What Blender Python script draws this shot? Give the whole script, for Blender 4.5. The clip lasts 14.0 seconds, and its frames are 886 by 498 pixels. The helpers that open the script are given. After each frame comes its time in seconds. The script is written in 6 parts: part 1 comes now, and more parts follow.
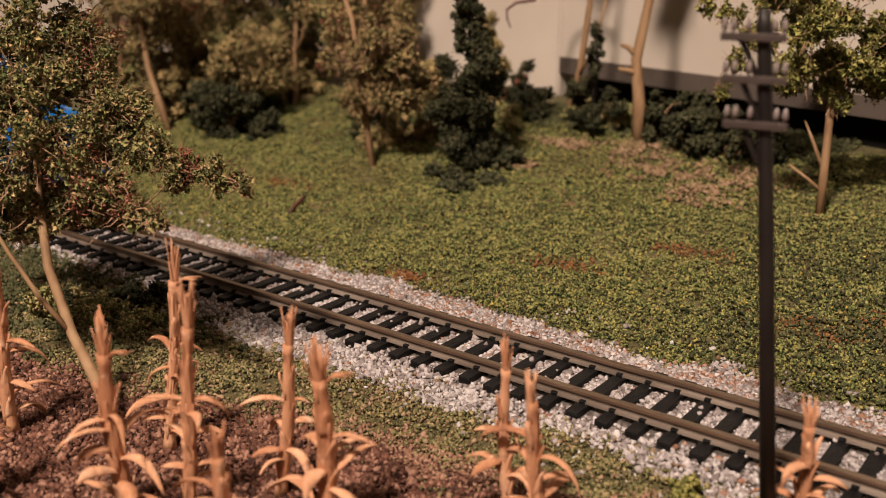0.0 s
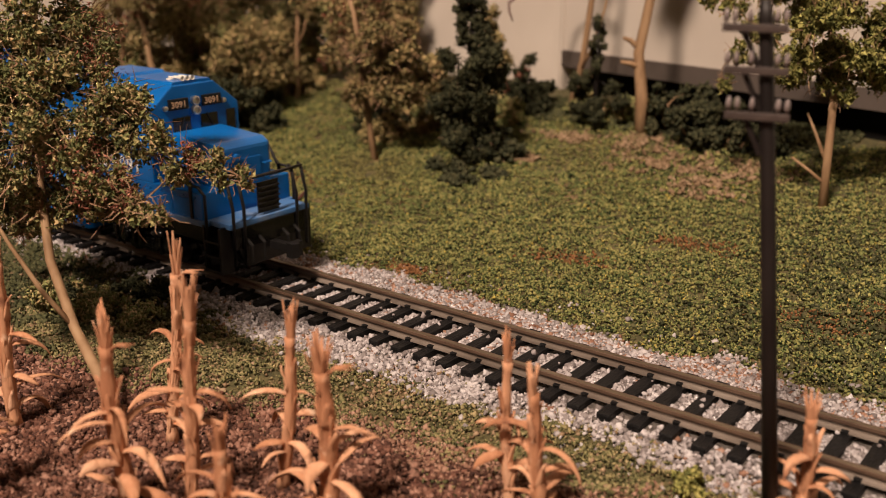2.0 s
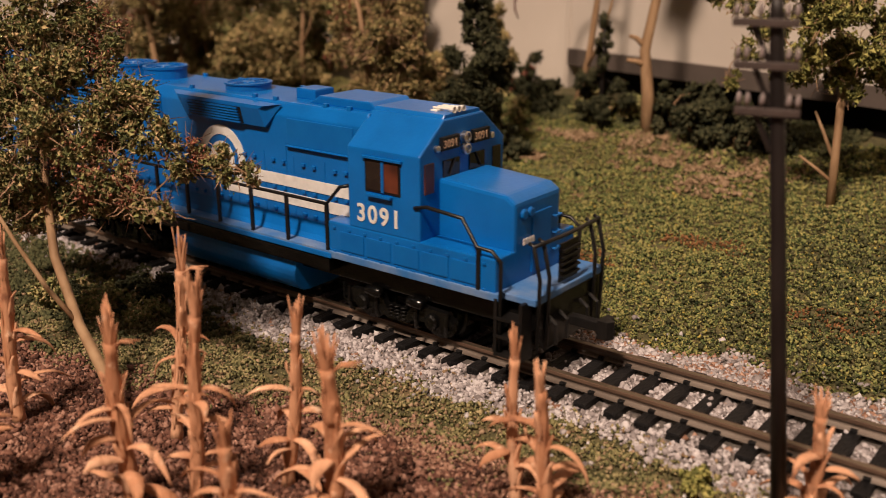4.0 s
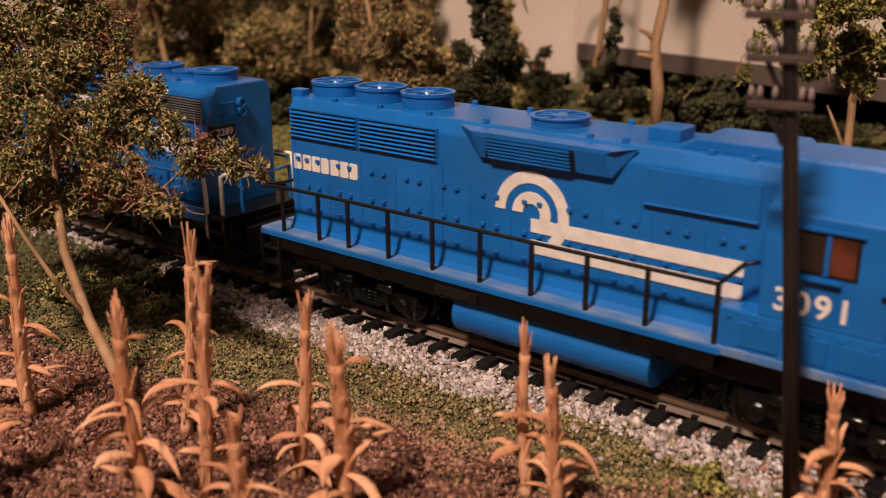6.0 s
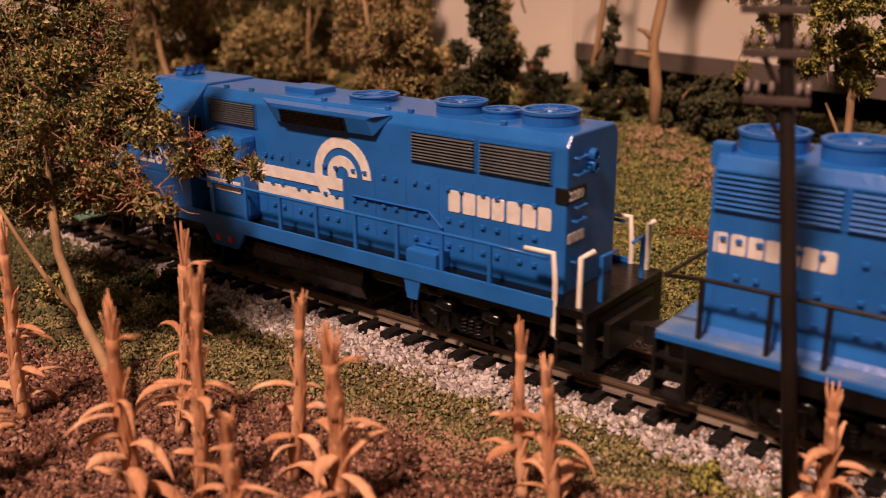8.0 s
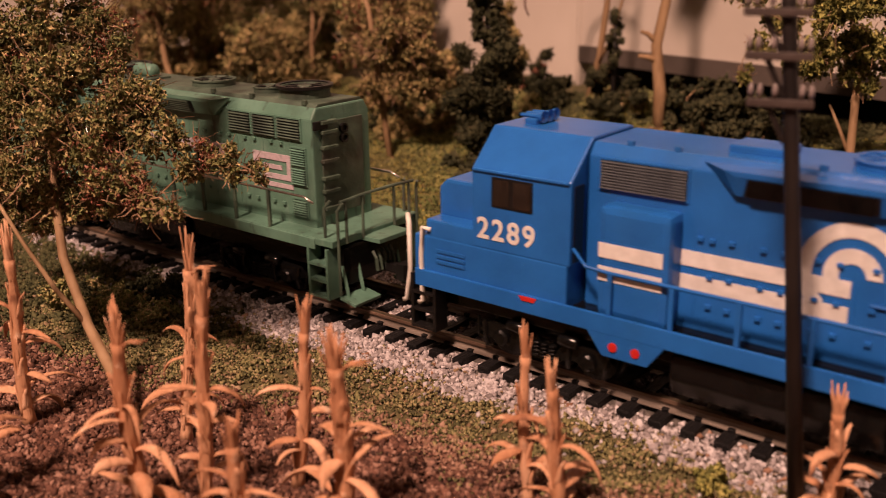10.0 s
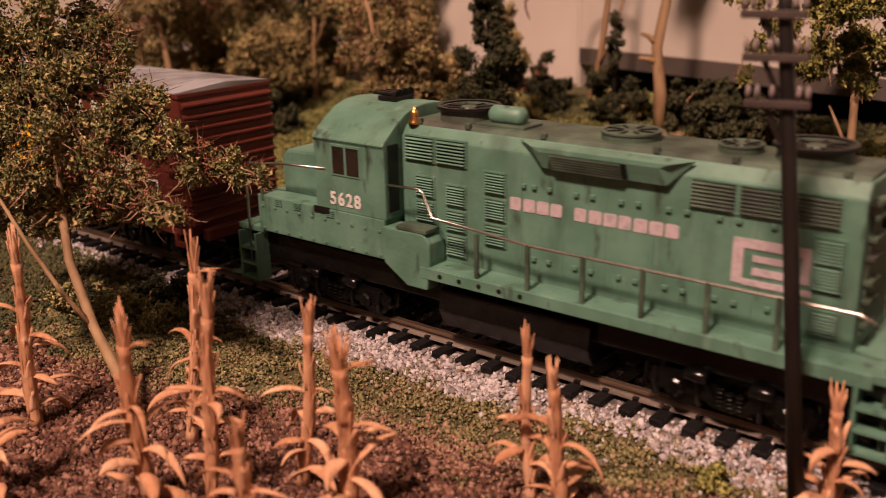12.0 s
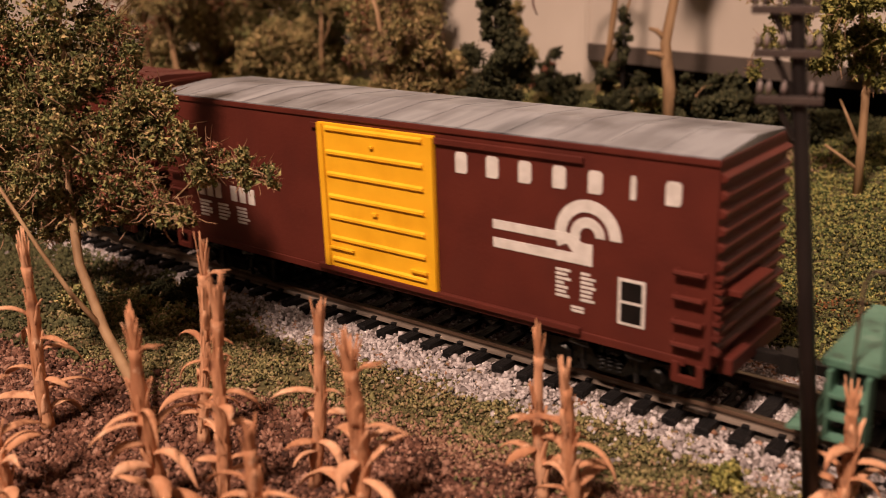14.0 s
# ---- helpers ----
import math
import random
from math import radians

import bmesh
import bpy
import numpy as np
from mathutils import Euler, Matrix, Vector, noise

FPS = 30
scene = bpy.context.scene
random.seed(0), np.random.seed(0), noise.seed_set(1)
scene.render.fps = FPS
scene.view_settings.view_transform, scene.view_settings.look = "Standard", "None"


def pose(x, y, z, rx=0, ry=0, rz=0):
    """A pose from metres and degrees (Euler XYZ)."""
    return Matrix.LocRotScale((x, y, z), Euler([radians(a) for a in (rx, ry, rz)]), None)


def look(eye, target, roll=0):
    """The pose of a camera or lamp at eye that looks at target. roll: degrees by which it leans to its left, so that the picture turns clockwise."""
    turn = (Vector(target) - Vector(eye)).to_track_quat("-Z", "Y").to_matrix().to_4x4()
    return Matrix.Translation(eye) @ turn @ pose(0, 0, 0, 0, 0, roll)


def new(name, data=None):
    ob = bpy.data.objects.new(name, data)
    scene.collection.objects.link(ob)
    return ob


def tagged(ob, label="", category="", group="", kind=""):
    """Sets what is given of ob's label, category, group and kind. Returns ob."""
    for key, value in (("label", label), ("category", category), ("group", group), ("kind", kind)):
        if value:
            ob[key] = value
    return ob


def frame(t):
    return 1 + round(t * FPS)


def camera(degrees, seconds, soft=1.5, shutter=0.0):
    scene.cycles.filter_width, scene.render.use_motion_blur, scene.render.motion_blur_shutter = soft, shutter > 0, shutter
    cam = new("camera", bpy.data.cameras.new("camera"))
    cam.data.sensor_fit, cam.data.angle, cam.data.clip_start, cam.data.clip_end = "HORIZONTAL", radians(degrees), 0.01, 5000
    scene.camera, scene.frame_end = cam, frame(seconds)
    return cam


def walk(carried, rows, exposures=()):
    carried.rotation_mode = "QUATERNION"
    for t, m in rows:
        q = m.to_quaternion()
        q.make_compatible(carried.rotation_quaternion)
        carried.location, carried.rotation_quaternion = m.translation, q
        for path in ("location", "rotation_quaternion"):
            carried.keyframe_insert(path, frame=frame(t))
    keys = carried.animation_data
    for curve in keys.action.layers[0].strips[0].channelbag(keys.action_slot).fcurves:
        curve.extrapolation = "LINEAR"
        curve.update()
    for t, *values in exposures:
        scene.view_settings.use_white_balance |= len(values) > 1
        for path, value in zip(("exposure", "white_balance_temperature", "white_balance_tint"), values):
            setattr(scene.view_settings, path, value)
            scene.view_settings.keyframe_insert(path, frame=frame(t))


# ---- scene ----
MM = 0.001      # the layout is a 1:87 model: all its sizes below are in millimetres


def mm(x, y, z, rx=0, ry=0, rz=0):
    return pose(x * MM, y * MM, z * MM, rx, ry, rz)


# ---- camera ----
cam = camera(49.6, 14.0, soft=0.6, shutter=0.3)
cam.data.dof.use_dof = True
cam.data.dof.focus_distance = 0.235
cam.data.dof.aperture_fstop = 19.0
# seconds, heading from +x, pitch, roll, place in millimetres
CAMERA_ROWS = [
    (0, 127.490, -17.684, 0.017, 115.35, -178.07, 92.97),
    (0.5, 127.588, -17.720, -0.098, 115.26, -177.87, 92.72),
    (1, 127.653, -17.881, -0.212, 115.16, -177.78, 92.37),
    (1.5, 127.616, -17.996, -0.192, 115.44, -177.82, 92.50),
    (2, 127.681, -17.997, -0.159, 115.56, -177.89, 92.55),
    (2.5, 127.774, -18.064, -0.123, 115.25, -178.36, 92.64),
    (3, 127.804, -18.029, -0.087, 115.07, -177.87, 92.42),
    (5.5, 128.317, -18.152, -0.199, 113.98, -177.28, 91.00),
    (6, 128.473, -18.285, -0.301, 114.04, -177.07, 91.33),
    (6.5, 128.505, -18.307, -0.347, 114.00, -176.66, 90.78),
    (7, 128.378, -18.352, -0.342, 114.22, -176.05, 91.20),
    (7.5, 128.398, -18.273, -0.412, 113.53, -175.85, 90.00),
    (8, 128.505, -18.187, -0.519, 114.13, -175.64, 90.37),
    (10.5, 128.775, -17.907, -0.930, 114.25, -175.67, 90.58),
    (11, 128.731, -17.765, -1.009, 114.79, -176.36, 90.87),
    (11.5, 128.843, -17.748, -1.070, 115.35, -177.74, 91.16),
    (12, 128.945, -17.822, -1.224, 115.46, -177.04, 90.85),
    (12.5, 128.938, -17.926, -1.405, 114.94, -176.15, 90.22),
    (13, 129.111, -17.864, -1.518, 114.58, -177.05, 89.78),
    (13.5, 129.361, -17.960, -1.748, 114.64, -176.62, 90.63),
    (14, 129.503, -18.031, -1.910, 114.70, -176.45, 91.22),
]


def camera_pose(yaw, pitch, roll, x, y, z):
    return mm(x, y, z, 90 + pitch, 0, yaw - 90) @ pose(0, 0, 0, 0, 0, roll)


EXPOSURES = [(0.0, 0.62, 5950, 18), (3.0, 0.53, 6150, 20), (5.5, 0.44, 6350, 26), (7.5, 0.42, 7200, 44), (10.5, 0.42, 7450, 50), (12.5, 0.44, 6850, 42), (14.0, 0.44, 6700, 33)]
walk(cam, [(r[0], camera_pose(*r[1:])) for r in CAMERA_ROWS], EXPOSURES)

# ---- light: one warm ceiling lamp of the room, the rest is its bounce ----
world = bpy.data.worlds.new("room_air")
world.use_nodes = True
world.node_tree.nodes["Background"].inputs[0].default_value = (1.0, 0.80, 0.60, 1)
world.node_tree.nodes["Background"].inputs[1].default_value = 0.02
scene.world = world
LAMP_AT = Vector((0.12, -0.94, 1.36))
lamp_data = bpy.data.lights.new("ceiling_lamp_light", "AREA")
lamp_data.shape, lamp_data.size = "DISK", 0.22
lamp_data.energy = 38.5
lamp_data.color = (1.0, 0.78, 0.54)
lamp = new("ceiling_lamp_light", lamp_data)
lamp.matrix_world = look(LAMP_AT, (-0.02, 0.05, 0.0))


# ---- materials ----
def rgb(c):
    return (c[0], c[1], c[2], 1.0)


def surface(name, colours, scale=600.0, rough=0.6, bump=0.0, bump_scale=None, metal=0.0, island=0.0, piece=0.0,
            patch=None, patch_scale=40.0, patch_at=(0.45, 0.6), patches=(), patch_stretch=(1, 1, 1), coat=0.0, spec=0.5, stretch=(1, 1, 1)):
    """Noise over a ramp of colours; island, piece: how far each loose part or object varies; patch: a second colour in large patches."""
    m = bpy.data.materials.new(name)
    m.use_nodes = True
    nt = m.node_tree
    bsdf = nt.nodes["Principled BSDF"]
    geo = nt.nodes.new("ShaderNodeTexCoord")
    mapping = nt.nodes.new("ShaderNodeMapping")
    mapping.inputs["Scale"].default_value = stretch
    nt.links.new(geo.outputs["Object"], mapping.inputs["Vector"])
    tex = nt.nodes.new("ShaderNodeTexNoise")
    tex.inputs["Scale"].default_value = scale
    tex.inputs["Detail"].default_value = 4.0
    nt.links.new(mapping.outputs["Vector"], tex.inputs["Vector"])
    value = tex.outputs["Fac"]
    if island or piece:
        if island:
            rnd = nt.nodes.new("ShaderNodeNewGeometry").outputs["Random Per Island"]
        else:
            rnd = nt.nodes.new("ShaderNodeObjectInfo").outputs["Random"]
        mix = nt.nodes.new("ShaderNodeMix")
        mix.data_type = "FLOAT"
        mix.inputs[0].default_value = max(island, piece)
        nt.links.new(value, mix.inputs[2])
        nt.links.new(rnd, mix.inputs[3])
        value = mix.outputs[0]
    ramp = nt.nodes.new("ShaderNodeValToRGB")
    els = ramp.color_ramp.elements
    lo, hi = (0.08, 0.92) if (island or piece) else (0.3, 0.7)
    n = len(colours)
    els[0].position, els[0].color = lo, rgb(colours[0])
    els[1].position, els[1].color = hi, rgb(colours[-1])
    for i in range(1, n - 1):
        e = els.new(lo + (hi - lo) * i / (n - 1))
        e.color = rgb(colours[i])
    nt.links.new(value, ramp.inputs["Fac"])
    colour = ramp.outputs["Color"]
    wide = nt.nodes.new("ShaderNodeMapping")
    wide.inputs["Scale"].default_value = patch_stretch
    nt.links.new(geo.outputs["Object"], wide.inputs["Vector"])
    for patch, patch_scale, patch_at in ([(patch, patch_scale, patch_at)] if patch else []) + list(patches):
        big = nt.nodes.new("ShaderNodeTexNoise")
        big.inputs["Scale"].default_value = patch_scale
        big.inputs["Detail"].default_value = 5.0
        nt.links.new(wide.outputs["Vector"], big.inputs["Vector"])
        step = nt.nodes.new("ShaderNodeMapRange")
        step.inputs["From Min"].default_value, step.inputs["From Max"].default_value = patch_at
        nt.links.new(big.outputs["Fac"], step.inputs["Value"])
        mixc = nt.nodes.new("ShaderNodeMix")
        mixc.data_type = "RGBA"
        nt.links.new(step.outputs["Result"], mixc.inputs[0])
        nt.links.new(colour, mixc.inputs[6])
        mixc.inputs[7].default_value = rgb(patch)
        colour = mixc.outputs[2]
    nt.links.new(colour, bsdf.inputs["Base Color"])
    bsdf.inputs["Roughness"].default_value = rough
    bsdf.inputs["Metallic"].default_value = metal
    bsdf.inputs["Specular IOR Level"].default_value = spec
    bsdf.inputs["Coat Weight"].default_value = coat
    if bump:
        fine = nt.nodes.new("ShaderNodeTexNoise")
        fine.inputs["Scale"].default_value = bump_scale or scale * 2
        fine.inputs["Detail"].default_value = 3.0
        nt.links.new(mapping.outputs["Vector"], fine.inputs["Vector"])
        bn = nt.nodes.new("ShaderNodeBump")
        bn.inputs["Strength"].default_value = bump
        bn.inputs["Distance"].default_value = 0.0006
        nt.links.new(fine.outputs["Fac"], bn.inputs["Height"])
        nt.links.new(bn.outputs["Normal"], bsdf.inputs["Normal"])
    return m


BLUE = surface("blue_loco_paint", [(0.0010, 0.090, 0.335), (0.0015, 0.107, 0.39), (0.002, 0.120, 0.435)], 90, 0.28, 0.10, 900,
               patch=(0.008, 0.100, 0.30), patch_scale=60, patch_at=(0.55, 0.85), spec=0.35)
BLUE_FLAT = surface("blue_plastic", [(0.001, 0.090, 0.34), (0.0015, 0.112, 0.39)], 120, 0.40, 0.08, 800,
                    patch=(0.005, 0.095, 0.30), patch_scale=70, patch_at=(0.55, 0.85), spec=0.3)
BLUE_DUSTY = surface("dusty_blue_walkway", [(0.02, 0.12, 0.34), (0.06, 0.15, 0.34), (0.12, 0.19, 0.33)], 160, 0.65, 0.2, 900)
GREEN = surface("faded_green_loco_paint", [(0.056, 0.148, 0.106), (0.075, 0.186, 0.138), (0.098, 0.225, 0.170)], 110, 0.52, 0.15, 900,
                patch=(0.036, 0.066, 0.048), patch_scale=130, patch_at=(0.54, 0.84), patch_stretch=(1, 1, 0.3),
                patches=[((0.030, 0.052, 0.038), 330, (0.61, 0.72)), ((0.125, 0.235, 0.185), 210, (0.62, 0.75))])
GREEN_DIRTY = surface("sooty_green_roof", [(0.018, 0.030, 0.021), (0.042, 0.070, 0.050), (0.075, 0.125, 0.090)], 130, 0.6, 0.2, 900,
                      patch=(0.055, 0.050, 0.040), patch_scale=60, patch_at=(0.55, 0.75))
BLACK = surface("black_plastic", [(0.005, 0.005, 0.005), (0.010, 0.009, 0.009)], 300, 0.38, 0.1, spec=0.3)
GRILLE = surface("dark_grille_metal", [(0.035, 0.042, 0.050), (0.075, 0.085, 0.095)], 260, 0.5)
TABLE_WOOD = surface("plywood_benchwork", [(0.30, 0.19, 0.10), (0.42, 0.28, 0.16)], 30, 0.7, 0.2, 200, stretch=(1, 6, 6))
SOOT = surface("dark_underframe", [(0.002, 0.002, 0.002), (0.005, 0.005, 0.005)], 260, 0.20, 0.25, 700, spec=0.32)
WHITE_INK = surface("white_lettering", [(0.52, 0.51, 0.49), (0.66, 0.65, 0.63)], 400, 0.55)
PINK_INK = surface("faded_white_lettering", [(0.34, 0.29, 0.31), (0.46, 0.38, 0.42), (0.28, 0.28, 0.28)], 500, 0.6)
TAN_INK = surface("tan_number_figures", [(0.42, 0.27, 0.16), (0.50, 0.34, 0.21)], 400, 0.55)
CREAM = surface("off_white_handrail", [(0.60, 0.58, 0.52), (0.72, 0.70, 0.64)], 400, 0.5)
GLASS = surface("dark_cab_glass", [(0.010, 0.008, 0.007), (0.018, 0.014, 0.011)], 200, 0.08)
CABIN_LIGHT_PAINT = surface("painted_cabin_light", [(0.012, 0.005, 0.004), (0.13, 0.034, 0.016)], 110, 0.4)
BRASS = surface("brass_bell", [(0.62, 0.30, 0.10), (0.72, 0.38, 0.14)], 300, 0.3, metal=1.0)
STEEL = surface("bright_wire", [(0.55, 0.53, 0.50), (0.65, 0.63, 0.6)], 300, 0.3, metal=1.0)
RED = surface("red_marker", [(0.45, 0.02, 0.015), (0.5, 0.03, 0.02)], 300, 0.4)
BOX_RED = surface("boxcar_oxide_paint", [(0.074, 0.013, 0.0085), (0.090, 0.016, 0.010), (0.102, 0.019, 0.0115)], 80, 0.55, 0.12, 900,
                  patch=(0.066, 0.014, 0.010), patch_scale=35, patch_at=(0.5, 0.8), spec=0.35)
ROOF_GREY = surface("weathered_zinc_roof", [(0.12, 0.132, 0.150), (0.27, 0.290, 0.32), (0.17, 0.180, 0.20), (0.31, 0.33, 0.36)], 90, 0.42, 0.15, 700,
                    stretch=(1.0, 0.15, 1.0), patch=(0.075, 0.075, 0.08), patch_scale=55, patch_at=(0.5, 0.75))
YELLOW = surface("yellow_door_paint", [(0.72, 0.36, 0.008), (0.80, 0.42, 0.012), (0.84, 0.45, 0.015)], 120, 0.42, 0.08, 900)
RAIL = surface("brown_rail_head", [(0.075, 0.045, 0.032), (0.15, 0.095, 0.065)], 300, 0.45, 0.2, metal=0.2, stretch=(0.2, 1, 1))
RAIL_WEB = surface("pale_rail_web", [(0.11, 0.085, 0.068), (0.28, 0.235, 0.20)], 160, 0.45, 0.15, metal=0.3, stretch=(0.3, 1, 1))
RAIL_TOP = surface("worn_rail_head", [(0.17, 0.13, 0.09), (0.30, 0.25, 0.18)], 260, 0.34, metal=0.85, stretch=(0.1, 1, 1))
TIE = surface("black_tie_plastic", [(0.003, 0.003, 0.0035), (0.012, 0.0115, 0.012)], 700, 0.5, 1.0, 1800, piece=0.4, stretch=(1, 0.15, 1), spec=0.2)
STONE = surface("ballast_stone", [(0.12, 0.100, 0.097), (0.25, 0.220, 0.220), (0.38, 0.345, 0.35), (0.54, 0.51, 0.52)], 900, 0.85, 0.3, 2500, island=0.75)
GREY_DIRT = surface("ballast_bed", [(0.045, 0.038, 0.034), (0.085, 0.072, 0.064), (0.15, 0.13, 0.118)], 700, 0.95, 1.0, 900)
TURF = surface("turf_base", [(0.040, 0.036, 0.014), (0.075, 0.066, 0.024), (0.12, 0.090, 0.036)], 420, 0.95, 1.0, 900,
               patch=(0.19, 0.11, 0.055), patch_scale=22, patch_at=(0.56, 0.70))
FOAM = surface("turf_foam", [(0.018, 0.027, 0.012), (0.080, 0.104, 0.038), (0.155, 0.176, 0.060), (0.205, 0.212, 0.074), (0.255, 0.245, 0.088), (0.33, 0.295, 0.105)],
               500, 0.95, 0.4, 2500, island=0.9, patch=(0.165, 0.128, 0.056), patch_scale=17, patch_at=(0.58, 0.86), spec=0.1,
               patches=[((0.055, 0.080, 0.031), 24, (0.56, 0.90))])
FLECK = surface("yellow_turf_fleck", [(0.30, 0.23, 0.05), (0.48, 0.38, 0.09)], 500, 0.95, island=0.8, spec=0.1)
RUST_EARTH = surface("rusty_bare_earth", [(0.10, 0.045, 0.020), (0.19, 0.088, 0.036), (0.26, 0.135, 0.06)], 500, 0.95, 0.4, 2000, island=0.8, spec=0.1)
TUFT = surface("verge_foam", [(0.060, 0.060, 0.028), (0.135, 0.130, 0.058), (0.225, 0.200, 0.090), (0.36, 0.28, 0.15)], 500, 0.95, 0.4, 2500,
               island=0.8, spec=0.1)
MOSS = surface("dark_moss", [(0.034, 0.038, 0.019), (0.072, 0.076, 0.036), (0.118, 0.112, 0.054)], 500, 0.95, 0.4, 2500, island=0.8, spec=0.1)
SOIL = surface("brown_soil", [(0.040, 0.016, 0.010), (0.095, 0.040, 0.025), (0.17, 0.080, 0.053)], 520, 0.95, 1.0, 800,
               patch=(0.16, 0.09, 0.065), patch_scale=28, patch_at=(0.50, 0.70))
CLOD = surface("soil_clods", [(0.030, 0.011, 0.007), (0.092, 0.036, 0.022), (0.180, 0.080, 0.052), (0.36, 0.205, 0.150)], 500, 0.85, 0.4, 2000,
               island=0.8, spec=0.4)
GRIT = surface("pink_grit", [(0.16, 0.083, 0.055), (0.27, 0.152, 0.105), (0.39, 0.245, 0.18)], 500, 0.95, 0.3, 2000, island=0.8, spec=0.1)
LITTER = surface("leaf_litter", [(0.14, 0.092, 0.052), (0.23, 0.155, 0.092), (0.34, 0.240, 0.155)], 500, 0.95, 0.3, 2000, island=0.8, spec=0.1)
LEAF = surface("green_leaf_foam", [(0.078, 0.088, 0.034), (0.155, 0.172, 0.062), (0.230, 0.228, 0.084), (0.33, 0.275, 0.118), (0.47, 0.325, 0.170)],
               300, 0.85, island=0.85, spec=0.2)
LEAF_OLIVE = surface("olive_leaf_foam", [(0.100, 0.088, 0.040), (0.225, 0.190, 0.080), (0.355, 0.275, 0.120), (0.48, 0.33, 0.17)],
                     300, 0.9, island=0.8, spec=0.15)
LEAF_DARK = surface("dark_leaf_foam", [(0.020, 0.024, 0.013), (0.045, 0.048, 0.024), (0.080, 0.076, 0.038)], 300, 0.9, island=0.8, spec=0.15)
LEAF_FRESH = surface("fresh_leaf_foam", [(0.072, 0.080, 0.026), (0.17, 0.175, 0.05), (0.29, 0.275, 0.082), (0.42, 0.37, 0.13)], 300, 0.9,
                     island=0.8, spec=0.15)
LEAF_RUST = surface("rust_leaf_foam", [(0.16, 0.045, 0.028), (0.28, 0.10, 0.062), (0.40, 0.19, 0.13)], 300, 0.9, island=0.8, spec=0.15)
BARK = surface("pale_bark", [(0.17, 0.095, 0.045), (0.27, 0.165, 0.085), (0.34, 0.22, 0.12)], 250, 0.75, 0.4, 600, stretch=(1, 1, 0.2))
TWIG = surface("pale_twigs", [(0.20, 0.11, 0.06), (0.33, 0.20, 0.115)], 300, 0.75, island=0.5)
CORN = surface("dry_corn", [(0.20, 0.072, 0.034), (0.42, 0.200, 0.105), (0.58, 0.320, 0.190), (0.72, 0.47, 0.32)], 420, 0.78, 0.9, 900, piece=0.35, stretch=(1, 1, 0.12), spec=0.25,
               patches=[((0.22, 0.095, 0.052), 300, (0.55, 0.72)), ((0.62, 0.42, 0.29), 420, (0.60, 0.75))])
DARK_TWIG = surface("dark_red_stick", [(0.045, 0.012, 0.010), (0.10, 0.03, 0.025)], 400, 0.7, 0.4, 900)
TAR = surface("dark_pole_plastic", [(0.008, 0.006, 0.006), (0.017, 0.013, 0.012)], 300, 0.5, 0.3, 900, stretch=(1, 1, 0.2), spec=0.3)
ARM = surface("brown_crossarm", [(0.034, 0.023, 0.020), (0.055, 0.038, 0.033)], 300, 0.6, 0.2)
INSULATOR = surface("glass_insulator", [(0.16, 0.13, 0.13), (0.28, 0.24, 0.23)], 300, 0.12)
PLASTER = surface("white_plaster", [(0.45, 0.395, 0.345), (0.54, 0.485, 0.43)], 14, 0.8, 0.1, 120)
GREY_EDGE = surface("grey_board_edge", [(0.060, 0.046, 0.038), (0.090, 0.070, 0.060)], 40, 0.85, 0.2, 300)
SHELF_SHADE = surface("shelf_depth_shade", [(0.004, 0.004, 0.004), (0.008, 0.007, 0.006)], 40, 0.9, spec=0.1)
ROOM_WALL = surface("room_wall_paint", [(0.34, 0.30, 0.25), (0.40, 0.36, 0.30)], 3, 0.8)
ROOM_FLOOR = surface("room_carpet", [(0.12, 0.10, 0.08), (0.18, 0.15, 0.12)], 60, 0.95, 0.3)
CEILING = surface("room_ceiling_paint", [(0.55, 0.52, 0.47), (0.62, 0.59, 0.54)], 3, 0.85)
LAMP_METAL = surface("lamp_housing", [(0.6, 0.58, 0.55), (0.7, 0.68, 0.65)], 20, 0.5)


# ---- mesh tools ----
def link(name, data, parent=None, label=""):
    ob = new(name, data)
    if parent is not None:
        while parent.parent is not None and parent.parent.parent is not None:
            parent = parent.parent      # no part lies deeper than a sub-part
        ob.parent = parent
    if label:
        ob["label"] = label
    return ob


def part(name, bm, material, parent=None, label="", smooth=False):
    """One mesh object from a bmesh in millimetres."""
    me = bpy.data.meshes.new(name)
    bmesh.ops.recalc_face_normals(bm, faces=bm.faces)
    for v in bm.verts:
        v.co *= MM
    bm.to_mesh(me)
    bm.free()
    me.materials.append(material)
    if smooth:
        me.polygons.foreach_set("use_smooth", [True] * len(me.polygons))
    return link(name, me, parent, label)


def thing(name, label, category, group="", at=None):
    ob = new(name)
    ob.empty_display_size = 0.01
    if at is not None:
        ob.matrix_world = at
    return tagged(ob, label, category, group)


def soup(name, verts, faces, material, parent=None, label=""):
    """A large mesh straight from arrays, in millimetres."""
    me = bpy.data.meshes.new(name)
    verts = np.asarray(verts, dtype=np.float32) * MM
    faces = np.asarray(faces, dtype=np.int32)
    k = faces.shape[1]
    me.vertices.add(len(verts))
    me.vertices.foreach_set("co", verts.ravel())
    me.loops.add(faces.size)
    me.loops.foreach_set("vertex_index", faces.ravel())
    me.polygons.add(len(faces))
    me.polygons.foreach_set("loop_start", np.arange(0, faces.size, k, dtype=np.int32))
    me.update(calc_edges=True)
    me.materials.append(material)
    return link(name, me, parent, label)


